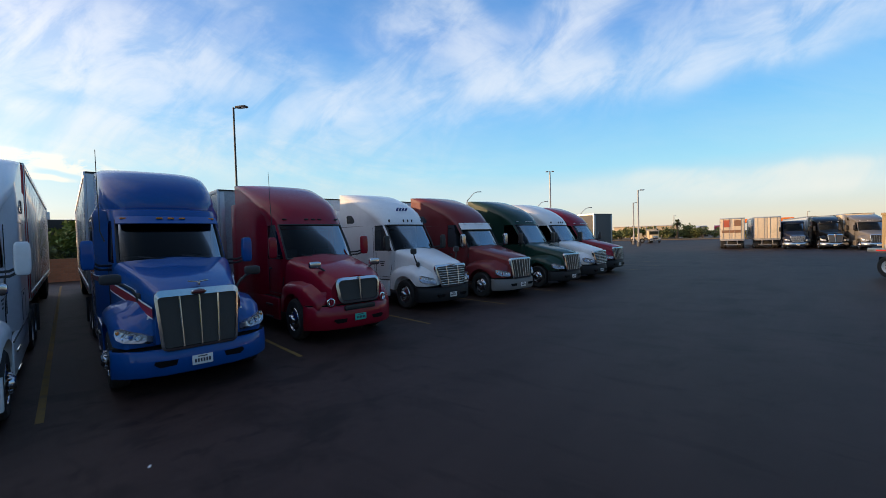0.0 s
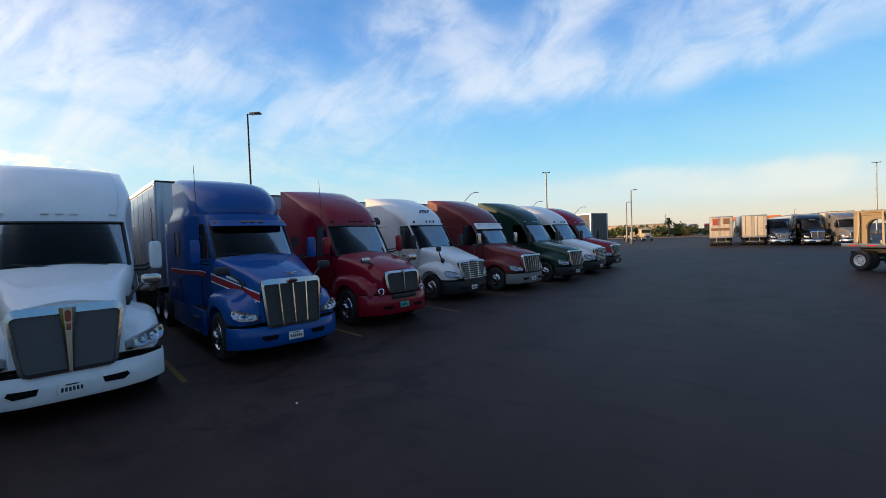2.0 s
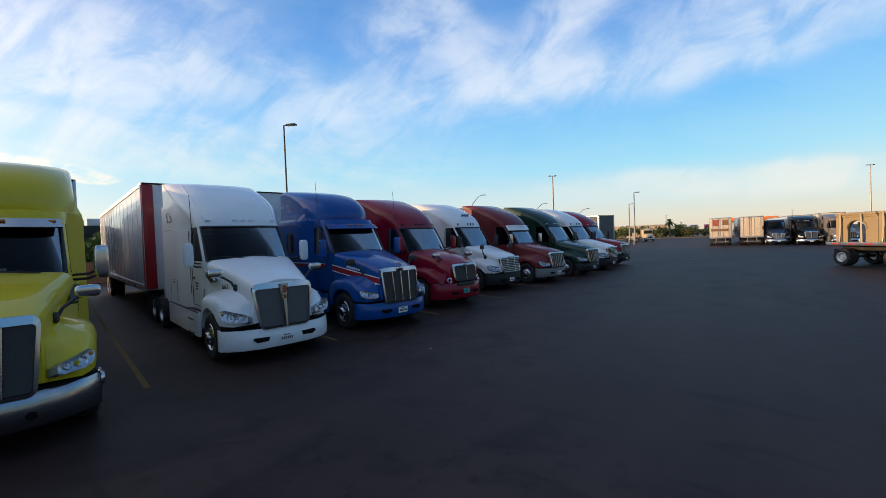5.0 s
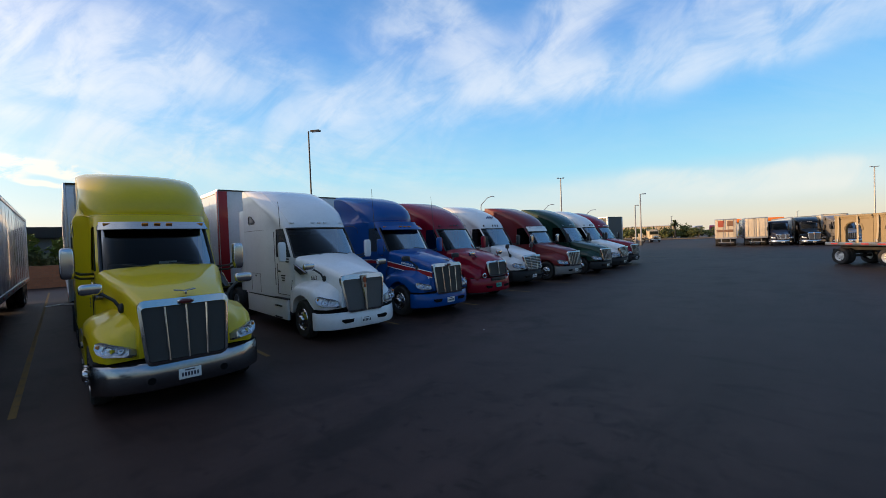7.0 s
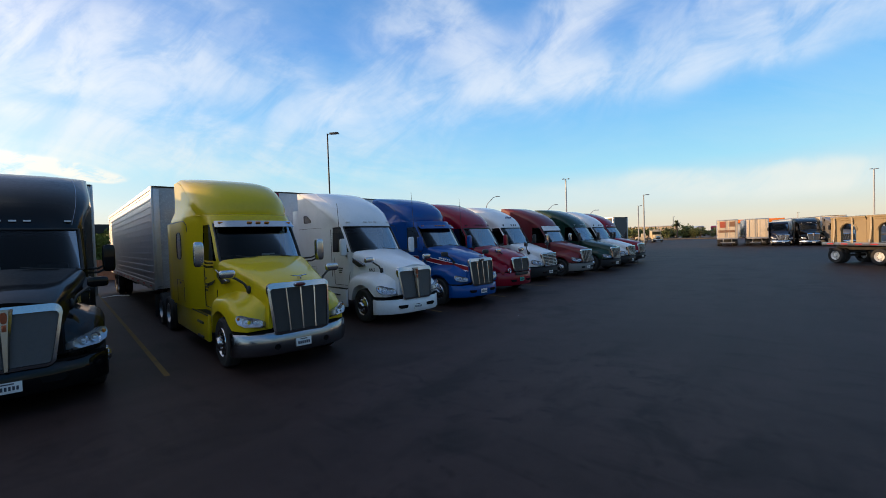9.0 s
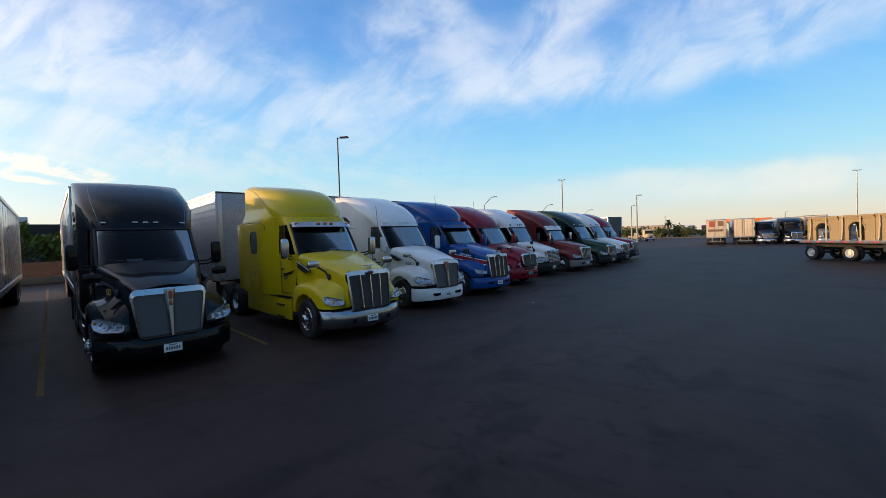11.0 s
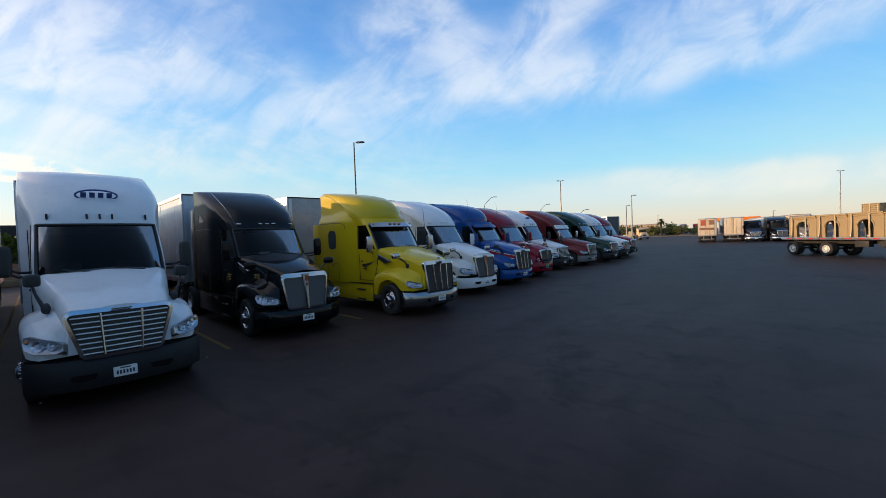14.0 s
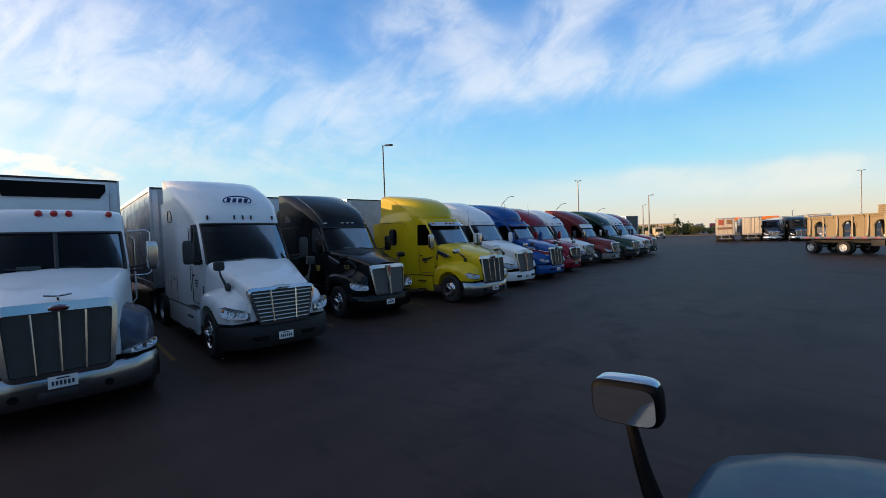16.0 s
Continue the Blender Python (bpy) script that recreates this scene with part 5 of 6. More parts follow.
T2K = dict(lift=0.06, grille="t2000", grille_size=(0.56, 0.52, 0.98, 1.50), grille_round=0.12, lamps=(0.78, 0.98), lamp_shape="round", lamp_yaw=12, lamp_x=-0.12, lamp_tilt=0, markers="plastic", bumper="dark_red",
           hood=[(-0.10, 0.70, 1.52), (-0.35, 0.82, 1.66), (-0.9, 0.92, 1.82), (-1.5, 0.98, 1.92), (-1.98, 1.03, 2.0)], hood_round=0.3, bumper_h=(0.32, 0.9))

ROW = []


def parked(kind, x, y, label, spec, trailer_label, turn=0.0, gap=-7.2, bend=0.0, aside=0.0, **tr):
    t = tractor(kind, at(x, y, turn + bend), label, **spec)
    t["group"] = "row of parked trucks"
    trailer(at(x, y, turn, gap) @ Matrix.Translation((0, aside, 0)), trailer_label, group="row of parked trailers", **tr)
    return t


blue = parked("semi_truck", -5.62, 2.5, "royal blue sleeper truck with red and white hood stripe", dict(PETE, body="blue", visor="blue", bumper="blue", hood_mirror="plastic", door_mirror="blue", antenna=True),
              "white box trailer with dark upright lettering behind the blue truck", side="trailer_white", ribs=13, lettering=("ink", 8, 3.7, 0.13), top=4.60, gap=-7.6, aside=0.1)
white_k = parked("semi_truck", -5.54, -1.05, "white aerodynamic sleeper truck with grey mesh grille", dict(KEN, antenna=True, antenna_top=3.75, body="white", bumper="white", step_mat="chrome", hood_mirror="chrome", door_mirror="white_b"),
                 "white box trailer with a dark red front corner band", side="trailer_white", ribs=13, front_band="stripe_red", aside=-0.15, top=4.64, gap=-7.55)
# the trailer's front wall is coloured darker grey for the shadow behind the cab
yellow = parked("semi_truck", -4.32, -5.57, "bright yellow sleeper truck with chrome visor and dull chrome bumper", dict(PETE, body="yellow", card=0.1, sleeper=1.24, bumper="chrome_dark", hood_mirror="chrome", door_mirror="chrome", aero_bumper=False),
                "ribbed aluminium box trailer behind the yellow truck", side="alu", hribs=14, gap=-8.2, front="trailer_grey", top=4.48)
black = parked("semi_truck", -5.6, -9.6, "glossy black sleeper truck with grey mesh grille", dict(KEN, lift=0.05, body="black", bumper="black", step_mat="chrome", card=-0.3, hood_mirror="black", door_mirror="black"),
               "plain white box trailer behind the black truck", side="trailer_white", ribs=13, gap=-7.2, aside=0.1, top=4.40)
casc = parked("semi_truck", -4.15, -13.9, "white sleeper truck with horizontal chrome grille bars and dark bumper", dict(CASC, body="white_b", hood_mirror="plastic"),
              "pale grey box trailer behind the white truck", side="trailer_grey", ribs=13)
pete_w = parked("semi_truck", -3.6, -17.5, "white truck with navy fenders, split windscreen and chrome bumper",
                dict(PETE, lamps=(1.03, 0.90), lamp_size=(1, 0.85, 0.62), grab_rails=True, lift=0.05, intake=True, plate_up=0.12, card=-0.35, grille="pete_old", body="white_b", fender_mat="navy", high_window=None, bumper="chrome_dark", split=True, visor=False, door_mirror="chrome", fairing=False, aero_bumper=False, antenna=False, markers="red_lens",
                     rows=[(0.95, -1.98, 1.02, 0.45), (1.55, -1.95, 1.05, 0.50), (2.04, -1.90, 1.05, 0.44), (2.25, -2.00, 1.045, 0.44), (2.50, -2.14, 1.035, 0.43), (2.72, -2.28, 1.03, 0.45),
                           (2.80, -2.30, 1.04, 0.55), (2.95, -2.34, 1.05, 0.60), (3.06, -2.42, 1.04, 0.60), (3.14, -2.6, 1.0, 0.55), (3.18, -2.9, 0.9, 0.4)], sleeper=1.06, marker_row=3.09,
                     hood=[(-0.10, 0.62, 1.66), (-0.35, 0.68, 1.76), (-0.9, 0.78, 1.88), (-1.5, 0.90, 2.0), (-1.98, 1.0, 2.06)]),
                "refrigerated white trailer with a cooling unit", side="trailer_white", reefer=True, gap=-6.4, top=4.28)
red = parked("semi_truck", -6.2, 6.25, "dark red rounded sleeper truck with small chrome grille", dict(T2K, antenna=True, body="dark_red", door_mirror="dark_red", hood_mirror="chrome", hood_mirror_at=(-0.62, 0.85, 1.86), plate="plate_teal"),
             "grey box trailer behind the dark red truck", side="trailer_grey")
swift = parked("semi_truck", -7.1, 10.9, "white sleeper truck with chrome barred grille and dark bumper", dict(CASC, body="white", hood_mirror="plastic"),
               "white box trailer in the row", side="trailer_white")
# the visor's white paint stands in for the sunlit surroundings it reflects
brick = parked("semi_truck", -6.4, 14.4, "faded brick red sleeper truck with a visor coloured white for its reflection", dict(CENT, body="brick", visor="white", visor_drop=0.20, bumper="bumper_pale", door_mirror="chrome"),
               "white box trailer in the row", side="trailer_white")
green = parked("semi_truck", -6.0, 18.3, "dark green sleeper truck with chrome grille", dict(CENT, body="green", bumper="bumper_grey", grille="mesh"),
               "white box trailer in the row", side="trailer_white")
white_7 = parked("semi_truck", -6.2, 22.3, "white sleeper truck with dark bumper", dict(CASC, body="white"), "white box trailer in the row", side="trailer_white")
red_8 = parked("semi_truck", -6.6, 26.4, "red sleeper truck at the end of the row", dict(CENT, body="dark_red"), "grey box trailer in the row", side="trailer_grey")

# ---------------------------------------------------------------- far row across the lot
def far_at(x, y, face):
    """face: degrees of the nose from +x."""
    return pose(x, y, 0, 0, 0, face)


for x, y, lab, mat in ((-5.0, 64.0, "dirty box trailer with red and brown graphics on its rear doors", "trailer_white"), (-1.5, 64.6, "cream box trailer seen from its rear doors", "trailer_grey")):
    a = radians(97.5)
    trailer(far_at(x + 16.1 * math.cos(a), y + 16.1 * math.sin(a), 97.5), lab, side=mat, rear="trailer_cream", group="far trailers", top=3.92)
LOW = [(z if z < 2.9 else 2.94 + (z - 2.94) * 0.58, xf, w, df) for z, xf, w, df in BASE["rows"]]
far_truck = tractor("semi_truck", far_at(1.4, 63.0, -80), "navy day cab truck at the far row", **dict(CASC, body="navy", fairing=False, bumper="chrome", high_window=None,
                    rows=BASE["rows"][:6] + [(2.94, -2.42, 1.03, 0.60), (3.06, -2.46, 1.04, 0.60), (3.14, -2.6, 1.0, 0.55), (3.18, -2.9, 0.9, 0.4)], sleeper=1.06))
far_black = tractor("semi_truck", far_at(4.5, 62.0, -80), "black sleeper truck at the far row", **dict(KEN, body="black", bumper="chrome", rows=LOW, lift=0.0))
trailer(far_at(4.5, 62.0, -80) @ Matrix.Translation((-6.15, 0, 0)), "white box trailer behind the far black truck", top=3.8, group="far trailers")
far_grey = tractor("semi_truck", far_at(7.6, 60.0, -80), "grey sleeper truck at the far row", **dict(CENT, body="grey_paint", bumper="chrome", rows=LOW, lift=0.0))
trailer(far_at(7.6, 60.0, -80) @ Matrix.Translation((-6.15, 0, 0)), "tan box trailer behind the far grey truck", side="trailer_cream", top=3.9, group="far trailers")

# ---------------------------------------------------------------- marks on the trucks
def words(txt, size, mat, parent, place, name="unit_number"):
    cu = bpy.data.curves.new(name, "FONT")
    cu.body, cu.size, cu.align_x, cu.align_y, cu.extrude = txt, size, "CENTER", "CENTER", 0.002
    tmp = bpy.data.objects.new(name, cu)
    scene.collection.objects.link(tmp)
    bpy.context.view_layer.update()
    me = bpy.data.meshes.new_from_object(tmp.evaluated_get(bpy.context.evaluated_depsgraph_get()))
    bpy.data.objects.remove(tmp)
    me.materials.clear()
    me.materials.append(mat)
    ob = new(name, me)
    ob.parent = parent
    ob.matrix_local = place
    return ob


def hood_side(spec, x):
    h = spec.get("hood", BASE["hood"])
    for p, q in zip(h, h[1:]):
        if q[0] <= x <= p[0]:
            k = (x - p[0]) / (q[0] - p[0])
            return p[1] + (q[1] - p[1]) * k
    return h[-1][1] + 0.03


def stripe(parent, path, height, mat, name, label=""):
    """A thin band on both flanks along (x, y, z) points."""
    for sg in (-1, 1):
        bm = bmesh.new()
        rings = [[(x, sg * y, z - height / 2), (x, sg * (y + 0.008), z - height / 2), (x, sg * (y + 0.008), z + height / 2), (x, sg * y, z + height / 2)] for x, y, z in path]
        loft(bm, rings, True, True)
        part(name, bm, mat, parent, label)


side_path = [(-0.12, 0.655, 1.36), (-0.5, 0.735, 1.43), (-0.9, 0.80, 1.50), (-1.3, 0.895, 1.58), (-1.7, 0.99, 1.66), (-1.98, 1.05, 1.72)]
cab_path = [(-2.4, 1.055, 1.76), (-3.0, 1.062, 1.78), (-3.55, 1.18, 1.78), (-4.2, 1.208, 1.78), (-5.5, 1.208, 1.78)]
stripe(blue, side_path, 0.15, M["stripe_red"], "red_stripe", "red stripe with white edges along the flank")
stripe(blue, [(x, y + 0.002, z + 0.085) for x, y, z in side_path], 0.025, M["lettering"], "white_edge")
stripe(blue, [(x, y + 0.002, z - 0.085) for x, y, z in side_path], 0.025, M["lettering"], "white_edge")
stripe(blue, cab_path, 0.10, M["stripe_red"], "red_stripe")
stripe(blue, [(x, y + 0.002, z + 0.06) for x, y, z in cab_path], 0.02, M["lettering"], "white_edge")
for sg in (-1, 1):
    # upright flake of white lettering on the fender's inner flank
    bm = bmesh.new()
    for k in range(5):
        box(bm, (-0.26 + 0.005 * k, sg * 0.70, 1.02 + k * 0.062), (0.02, 0.035, 0.045), 0, None)
    part("flank_lettering", bm, M["lettering"], blue)["kind"] = "stuff"
    bm = bmesh.new()
    for k in range(6):
        box(bm, (-0.95 - k * 0.085, sg * (0.775 + 0.022 * k), 1.66 + 0.018 * k), (0.05, 0.05, 0.06))
    part("hood_lettering", bm, M["lettering"], blue)["kind"] = "stuff"

for sg in (-1, 1):
    words("663", 0.17, M["text_black"], white_k, pose(-1.12, sg * 0.862, 1.58, 90, 0, (13 if sg < 0 else 167)))
    words("522", 0.17, M["gold"], black, pose(-1.12, sg * 0.862, 1.58, 90, 0, (13 if sg < 0 else 167)))
    for tr, mt in ((white_k, "plastic"), (black, "plastic"), (yellow, "plastic")):
        bm = bmesh.new()
        prism(bm, [(-1.35, 1.72), (-1.95, 1.94), (-1.98, 1.80), (-1.6, 1.66)], sg * 0.93, sg * 1.03, "y")
        v = part("cowl_vent", bm, M[mt], tr, "dark intake vent")
        part("vent_trim", tubed([(-1.35, sg * 1.0, 1.73), (-1.95, sg * 1.05, 1.95)], 0.012, 5), M["chrome"], v)
    # lettering and small plates on the doors
    for tr, mt in ((white_k, "text_black"), (yellow, "text_black"), (black, "gold"), (casc, "text_black"), (swift, "text_black")):
        bm = bmesh.new()
        for k in range(3):
            box(bm, (-2.72, sg * 1.056, 1.60 - k * 0.07), (0.32 - 0.07 * k, 0.006, 0.035))
        part("door_lettering", bm, M[mt], tr, "rows of small dark bars")["kind"] = "stuff"
    bm = bmesh.new()
    prism(bm, [(-2.95, 1.52), (-2.45, 1.60), (-2.2, 1.72), (-2.5, 1.66), (-2.9, 1.60)], sg * 1.0, sg * 1.012, "y")
    part("door_mark", bm, M["text_black"], yellow, "black swept door mark")
    for tr in (yellow, white_k, casc, black, swift):
        part("skirt_line", boxed((-3.7, sg * 1.202, 0.96), (3.2, 0.012, 0.03)), M["plastic"], tr)
    for tr in (white_k, casc, swift, black):
        part("air_cleaner_seam", tubed([(-3.28, sg * 1.058, 1.3), (-3.29, sg * 1.06, 2.9)], 0.008, 5), M["plastic"], tr)


def roof_badge(tr, mat, oval):
    """A mark of plain shapes on the roof fairing."""
    base = pose(-2.80, 0, 3.58, 0, -52, 0)
    bm = bmesh.new()
    for k in range(4):
        box(bm, (0.0, -0.21 + 0.14 * k, 0.03), (0.12 if oval else 0.14, 0.09, 0.02), 0.006)
    part("fleet_mark", bm, M[mat], tr, place=base)["kind"] = "stuff"
    if oval:
        part("mark_ring", tubed([(0.13 * math.cos(a), 0.34 * math.sin(a), 0.02) for a in [k * math.pi / 12 for k in range(25)]], 0.018, 6), M[mat], tr, "dark blue oval ring", place=base)


roof_badge(casc, "logo_blue", True)
roof_badge(swift, "logo_blue", False)

# ---------------------------------------------------------------- unseen trucks added behind the camera's last place, to keep the sun off the lane
for k, src in enumerate((casc, blue, white_k, yellow)):
    y = -21.6 - 4.0 * k
    copy_thing(src, at(-4.4, y))
    copy_thing(bpy.data.objects["semi_trailer"], at(-4.4, y, 0, -7.2))

# ---------------------------------------------------------------- block wall behind the trailers, planting and sheds
wall = thing("wall_west", pose(-38.5, 4.0, 0, 0, 0, 90 + BAY), "low tan concrete block wall behind the parking bays", "wall", kind="structure")
part("wall_core", boxed((0, 0, 0.78), (110, 0.16, 1.56), 0), M["mortar"], wall)
part("wall_cap", boxed((0, 0, 1.62), (110, 0.26, 0.08), 0.015), M["block"], wall)
bl = None
stuff_blocks = bmesh.new()
nb = 0
for r in range(8):
    for c in range(70):
        x = -14 + c * 0.41 + (0.205 if r % 2 else 0)
        place = pose(x, -0.1, 0.1 + r * 0.2)
        if nb < 300 and c < 38:
            if bl is None:
                bl = part("block", boxed((0, 0, 0), (0.398, 0.05, 0.19), 0.006), M["block"], wall)
                bl.matrix_local = place
            else:
                o = new("block", bl.data)
                o.parent = wall
                o.matrix_local = place
            nb += 1
        else:
            box(stuff_blocks, place.translation, (0.398, 0.05, 0.19))
part("block_field", stuff_blocks, M["block"], wall)["kind"] = "stuff"


def shrub(place, r, h, seed, name="shrub", label="dusty green desert shrub", mat="bush", count=220):
    rng = random.Random(seed)
    S = thing(name, place, label, "shrub", "shrubs")
    bm = bmesh.new()
    for k in range(6):
        a = rng.uniform(0, 6.28)
        tube(bm, [(0, 0, 0), (0.3 * r * math.cos(a), 0.3 * r * math.sin(a), h * 0.35), (0.7 * r * math.cos(a), 0.7 * r * math.sin(a), h * 0.75)], [0.05 * h / 2, 0.03 * h / 2, 0.012 * h / 2], 5)
    part("stems", bm, M["bark"], S)
    vs, fs = [], []
    clumps = [(rng.uniform(-r, r) * 0.8, rng.uniform(-r, r) * 0.8, rng.uniform(0.3, 0.95) * h, rng.uniform(0.25, 0.5) * r) for _ in range(14)]
    for k in range(count):
        cx, cy, cz, cr = clumps[k % 14]
        p = Vector((rng.gauss(0, 1), rng.gauss(0, 1), rng.gauss(0, 0.8)))
        p = p.normalized() * cr * rng.uniform(0.4, 1.0) + Vector((cx, cy, cz))
        p.z = max(0.05, p.z)
        u = Vector((rng.uniform(-1, 1), rng.uniform(-1, 1), rng.uniform(-1, 1))).normalized()
        w = u.orthogonal().normalized()
        s_ = 0.15 * max(0.7, r) * rng.uniform(0.6, 1.4)
        i = len(vs)
        vs += [p - u * s_, p + w * s_ * 0.45, p + u * s_, p - w * s_ * 0.45]
        fs.append((i, i + 1, i + 2, i + 3))
    me = bpy.data.meshes.new("foliage")
    me.from_pydata([tuple(v) for v in vs], [], fs)
    me.materials.append(M[mat])
    f = new("foliage", me)
    f.parent = S
    f["kind"] = "stuff"
    return S


rng = random.Random(5)
for k in range(16):
    shrub(pose(-41.5 - rng.uniform(0, 4), -28 + k * 3.4 + rng.uniform(-0.8, 0.8), 0.4), rng.uniform(0.9, 1.5), rng.uniform(1.6, 2.6), 40 + k, count=420)
for k in range(18):
    shrub(pose(-46.0 - rng.uniform(0, 4), -22 + k * 2.5 + rng.uniform(-0.9, 0.9), 0.4), rng.uniform(1.6, 2.3), rng.uniform(3.4, 4.4), 70 + k, "small_tree", "small feathery green tree behind the block wall", "leaf_green", 1300)
for k in range(14):
    B = thing("boulder", pose(-40.6 - rng.uniform(0, 1.2), -26 + k * 3.7 + rng.uniform(-1, 1), 0.45, 0, 0, rng.uniform(0, 360)), "pale desert boulder in the planting bed", "boulder", "boulders")
    bm = ellipsoid_mesh((0, 0, 0.2), (0.5 + rng.uniform(0, 0.4), 0.4, 0.32), 10, 2.6)
    for v in bm.verts:
        v.co *= 1 + rng.uniform(-0.12, 0.12)
    part("stone", bm, M["stucco"], B)
planter = part("planter_bed", boxed((-46, 0, 0.25), (13, 100, 0.5), 0.1), M["dirt"], None)
tagged(planter, "raised bed of dry earth behind the wall", "planting bed", kind="structure")

shed = thing("low_building", pose(-60, 2, 0, 0, 0, 90 + BAY), "low dark building with a deep flat roof edge", "building")
part("wall", boxed((0, 0, 2.1), (70, 8, 4.2), 0.02), M["shed"], shed)
part("roof", boxed((0, 0, 4.75), (71, 9.4, 1.15), 0.05), M["roof_dark"], shed)
for k in range(12):
    w_ = part("window", boxed((-30 + k * 5.2, -4.02, 2.0), (1.8, 0.08, 1.3), 0.02), M["roof_dark"], shed)
    part("sill", boxed((-30 + k * 5.2, -4.06, 1.3), (2.0, 0.14, 0.08), 0.01), M["stucco"], w_)
for k, x in enumerate((-18, -9.5, 3, 13)):
    part("roof_unit", boxed((x, -2.5, 5.75), (1.5, 1.2, 0.85), 0.05), M["trailer_white"], shed, "pale rooftop cooling unit")


# ---------------------------------------------------------------- lamp posts
def lamp_post(place, h, label, arms=1, arm=0.9, mat="pole", turn=0.0):
    P = thing("lamp_post", place @ pose(0, 0, 0, 0, 0, turn), label, "lamp post", "lamp posts")
    part("footing", lathe([(0, 0), (0, 0.3), (0.7, 0.3), (0.72, 0.27), (0.72, 0)], 16, pose(0, 0, 0, 90)), M["shed"], P)
    part("pole", tubed([(0, 0, 0.7), (0, 0, h)], [0.15, 0.11] if mat == "galv" else [0.09, 0.07], 10), M[mat], P)
    for k in range(arms):
        sg = 1 if k == 0 else -1
        part("arm", tubed([(0, 0, h - 0.08), (sg * 0.35, 0, h - 0.05)], 0.035, 6), M[mat], P)
        hd = part("lamp_head", boxed((sg * (0.3 + arm / 2), 0, h - 0.03), (arm, 0.45, 0.14), 0.03), M[mat], P)
        part("lamp_glass", boxed((sg * (0.3 + arm / 2), 0, h - 0.105), (arm * 0.7, 0.32, 0.012), 0.003), M["marker"], hd)
    return P


lamp_post(pose(-32.8, 14.4, 0), 13.45, "tall black steel lamp post behind the trailers", turn=30)
lamp_post(pose(-29.3, 62.6, 0), 12.75, "tall steel lamp post with two box heads", 2, 0.35, "galv", 40)
lamp_post(pose(-19.6, 75.8, 0), 9.7, "steel lamp post beyond the end of the row", 1, 0.7, "galv", 30)
lamp_post(pose(-24.0, 88.0, 0), 8.4, "slim distant lamp post", 1, 0.5, "galv", 30)
lamp_post(pose(15.7, 123.4, 0), 15.0, "tall steel lamp post behind the far trucks", 2, 0.5, "galv", 30)
lamp_post(pose(2.5, 175, 0), 7.6, "slim distant lamp post with a small head", 1, 0.3, "galv", 30)
lamp_post(pose(-30.0, 150, 0), 7.6, "slim distant lamp post", 1, 0.3, "galv", 30)


def street_lamp(x, y, h, turn):
    w = 1.0 if h > 8 else 0.5
    P = thing("street_lamp", pose(x, y, 0, 0, 0, turn), "street lamp with a slanting curved arm beyond the lot", "street lamp", "street lamps")
    part("pole", tubed([(0, 0, 0), (0, 0, h - 2.2), (0.12, 0, h - 1.7), (1.5, 0, h - 0.25), (2.2, 0, h)], [w * k for k in (0.12, 0.10, 0.09, 0.07, 0.06)], 8), M["galv"], P)
    part("lamp_head", boxed((2.2 + 0.4 * w, 0, h), (0.9 * w, 0.3 * w, 0.16 * w), 0.05 * w), M["galv"], P)
    return P


street_lamp(-51.0, 68.3, 11.7, 35)
street_lamp(-48.6, 93.0, 10.7, 35)
street_lamp(-39.2, 97.3, 8.7, 35)

# ---------------------------------------------------------------- flatbed with arched precast load
FB = pose(5.45, 29.2, 0, 0, 0, -46)
flat_t = thing("flatbed_trailer", FB, "long flatbed trailer with timber deck and red reflective strip", "trailer")
part("deck", boxed((7.0, 0, 1.30), (14.6, 2.55, 0.10), 0.01), M["deck"], flat_t)
for sg in (-1, 1):
    part("side_rail", boxed((7.0, sg * 1.29, 1.28), (14.6, 0.05, 0.20), 0.01), M["steel"], flat_t)
    bm = bmesh.new()
    for k in range(16):
        box(bm, (0.3 + k * 0.9, sg * 1.319, 1.28), (0.42, 0.006, 0.06))
    part("reflective_tape", bm, M["tape_red"], flat_t)["kind"] = "stuff"
    part("main_beam", boxed((7.0, sg * 0.5, 1.06), (14.0, 0.14, 0.36), 0.02), M["frame"], flat_t)
    for x in (0.55, 3.2):
        wheel(flat_t, pose(x, sg * 1.12, 0.51, 0, 0, 0 if sg > 0 else 180), True, "hub_white")
        wheel(flat_t, pose(x, sg * 0.80, 0.51, 0, 0, 0 if sg > 0 else 180), True, "hub_white")
    part("landing_leg", boxed((9.6, sg * 0.7, 0.55), (0.14, 0.14, 1.1), 0.02), M["frame"], flat_t)
    part("mudflap", boxed((0.15, sg * 0.95, 0.62), (0.015, 0.6, 0.7), 0.004), M["plastic"], flat_t)
    for x in (5.6, 7.2):
        part("tool_box", boxed((x, sg * 1.0, 0.92), (0.9, 0.4, 0.45), 0.03), M["frame"], flat_t)
for x in (0.55, 3.2):
    part("axle", boxed((x, 0, 0.51), (0.14, 1.9, 0.14), 0.03), M["frame"], flat_t)
    part("spring_hanger", boxed((x, 0, 0.85), (0.7, 1.1, 0.35), 0.05), M["frame"], flat_t)


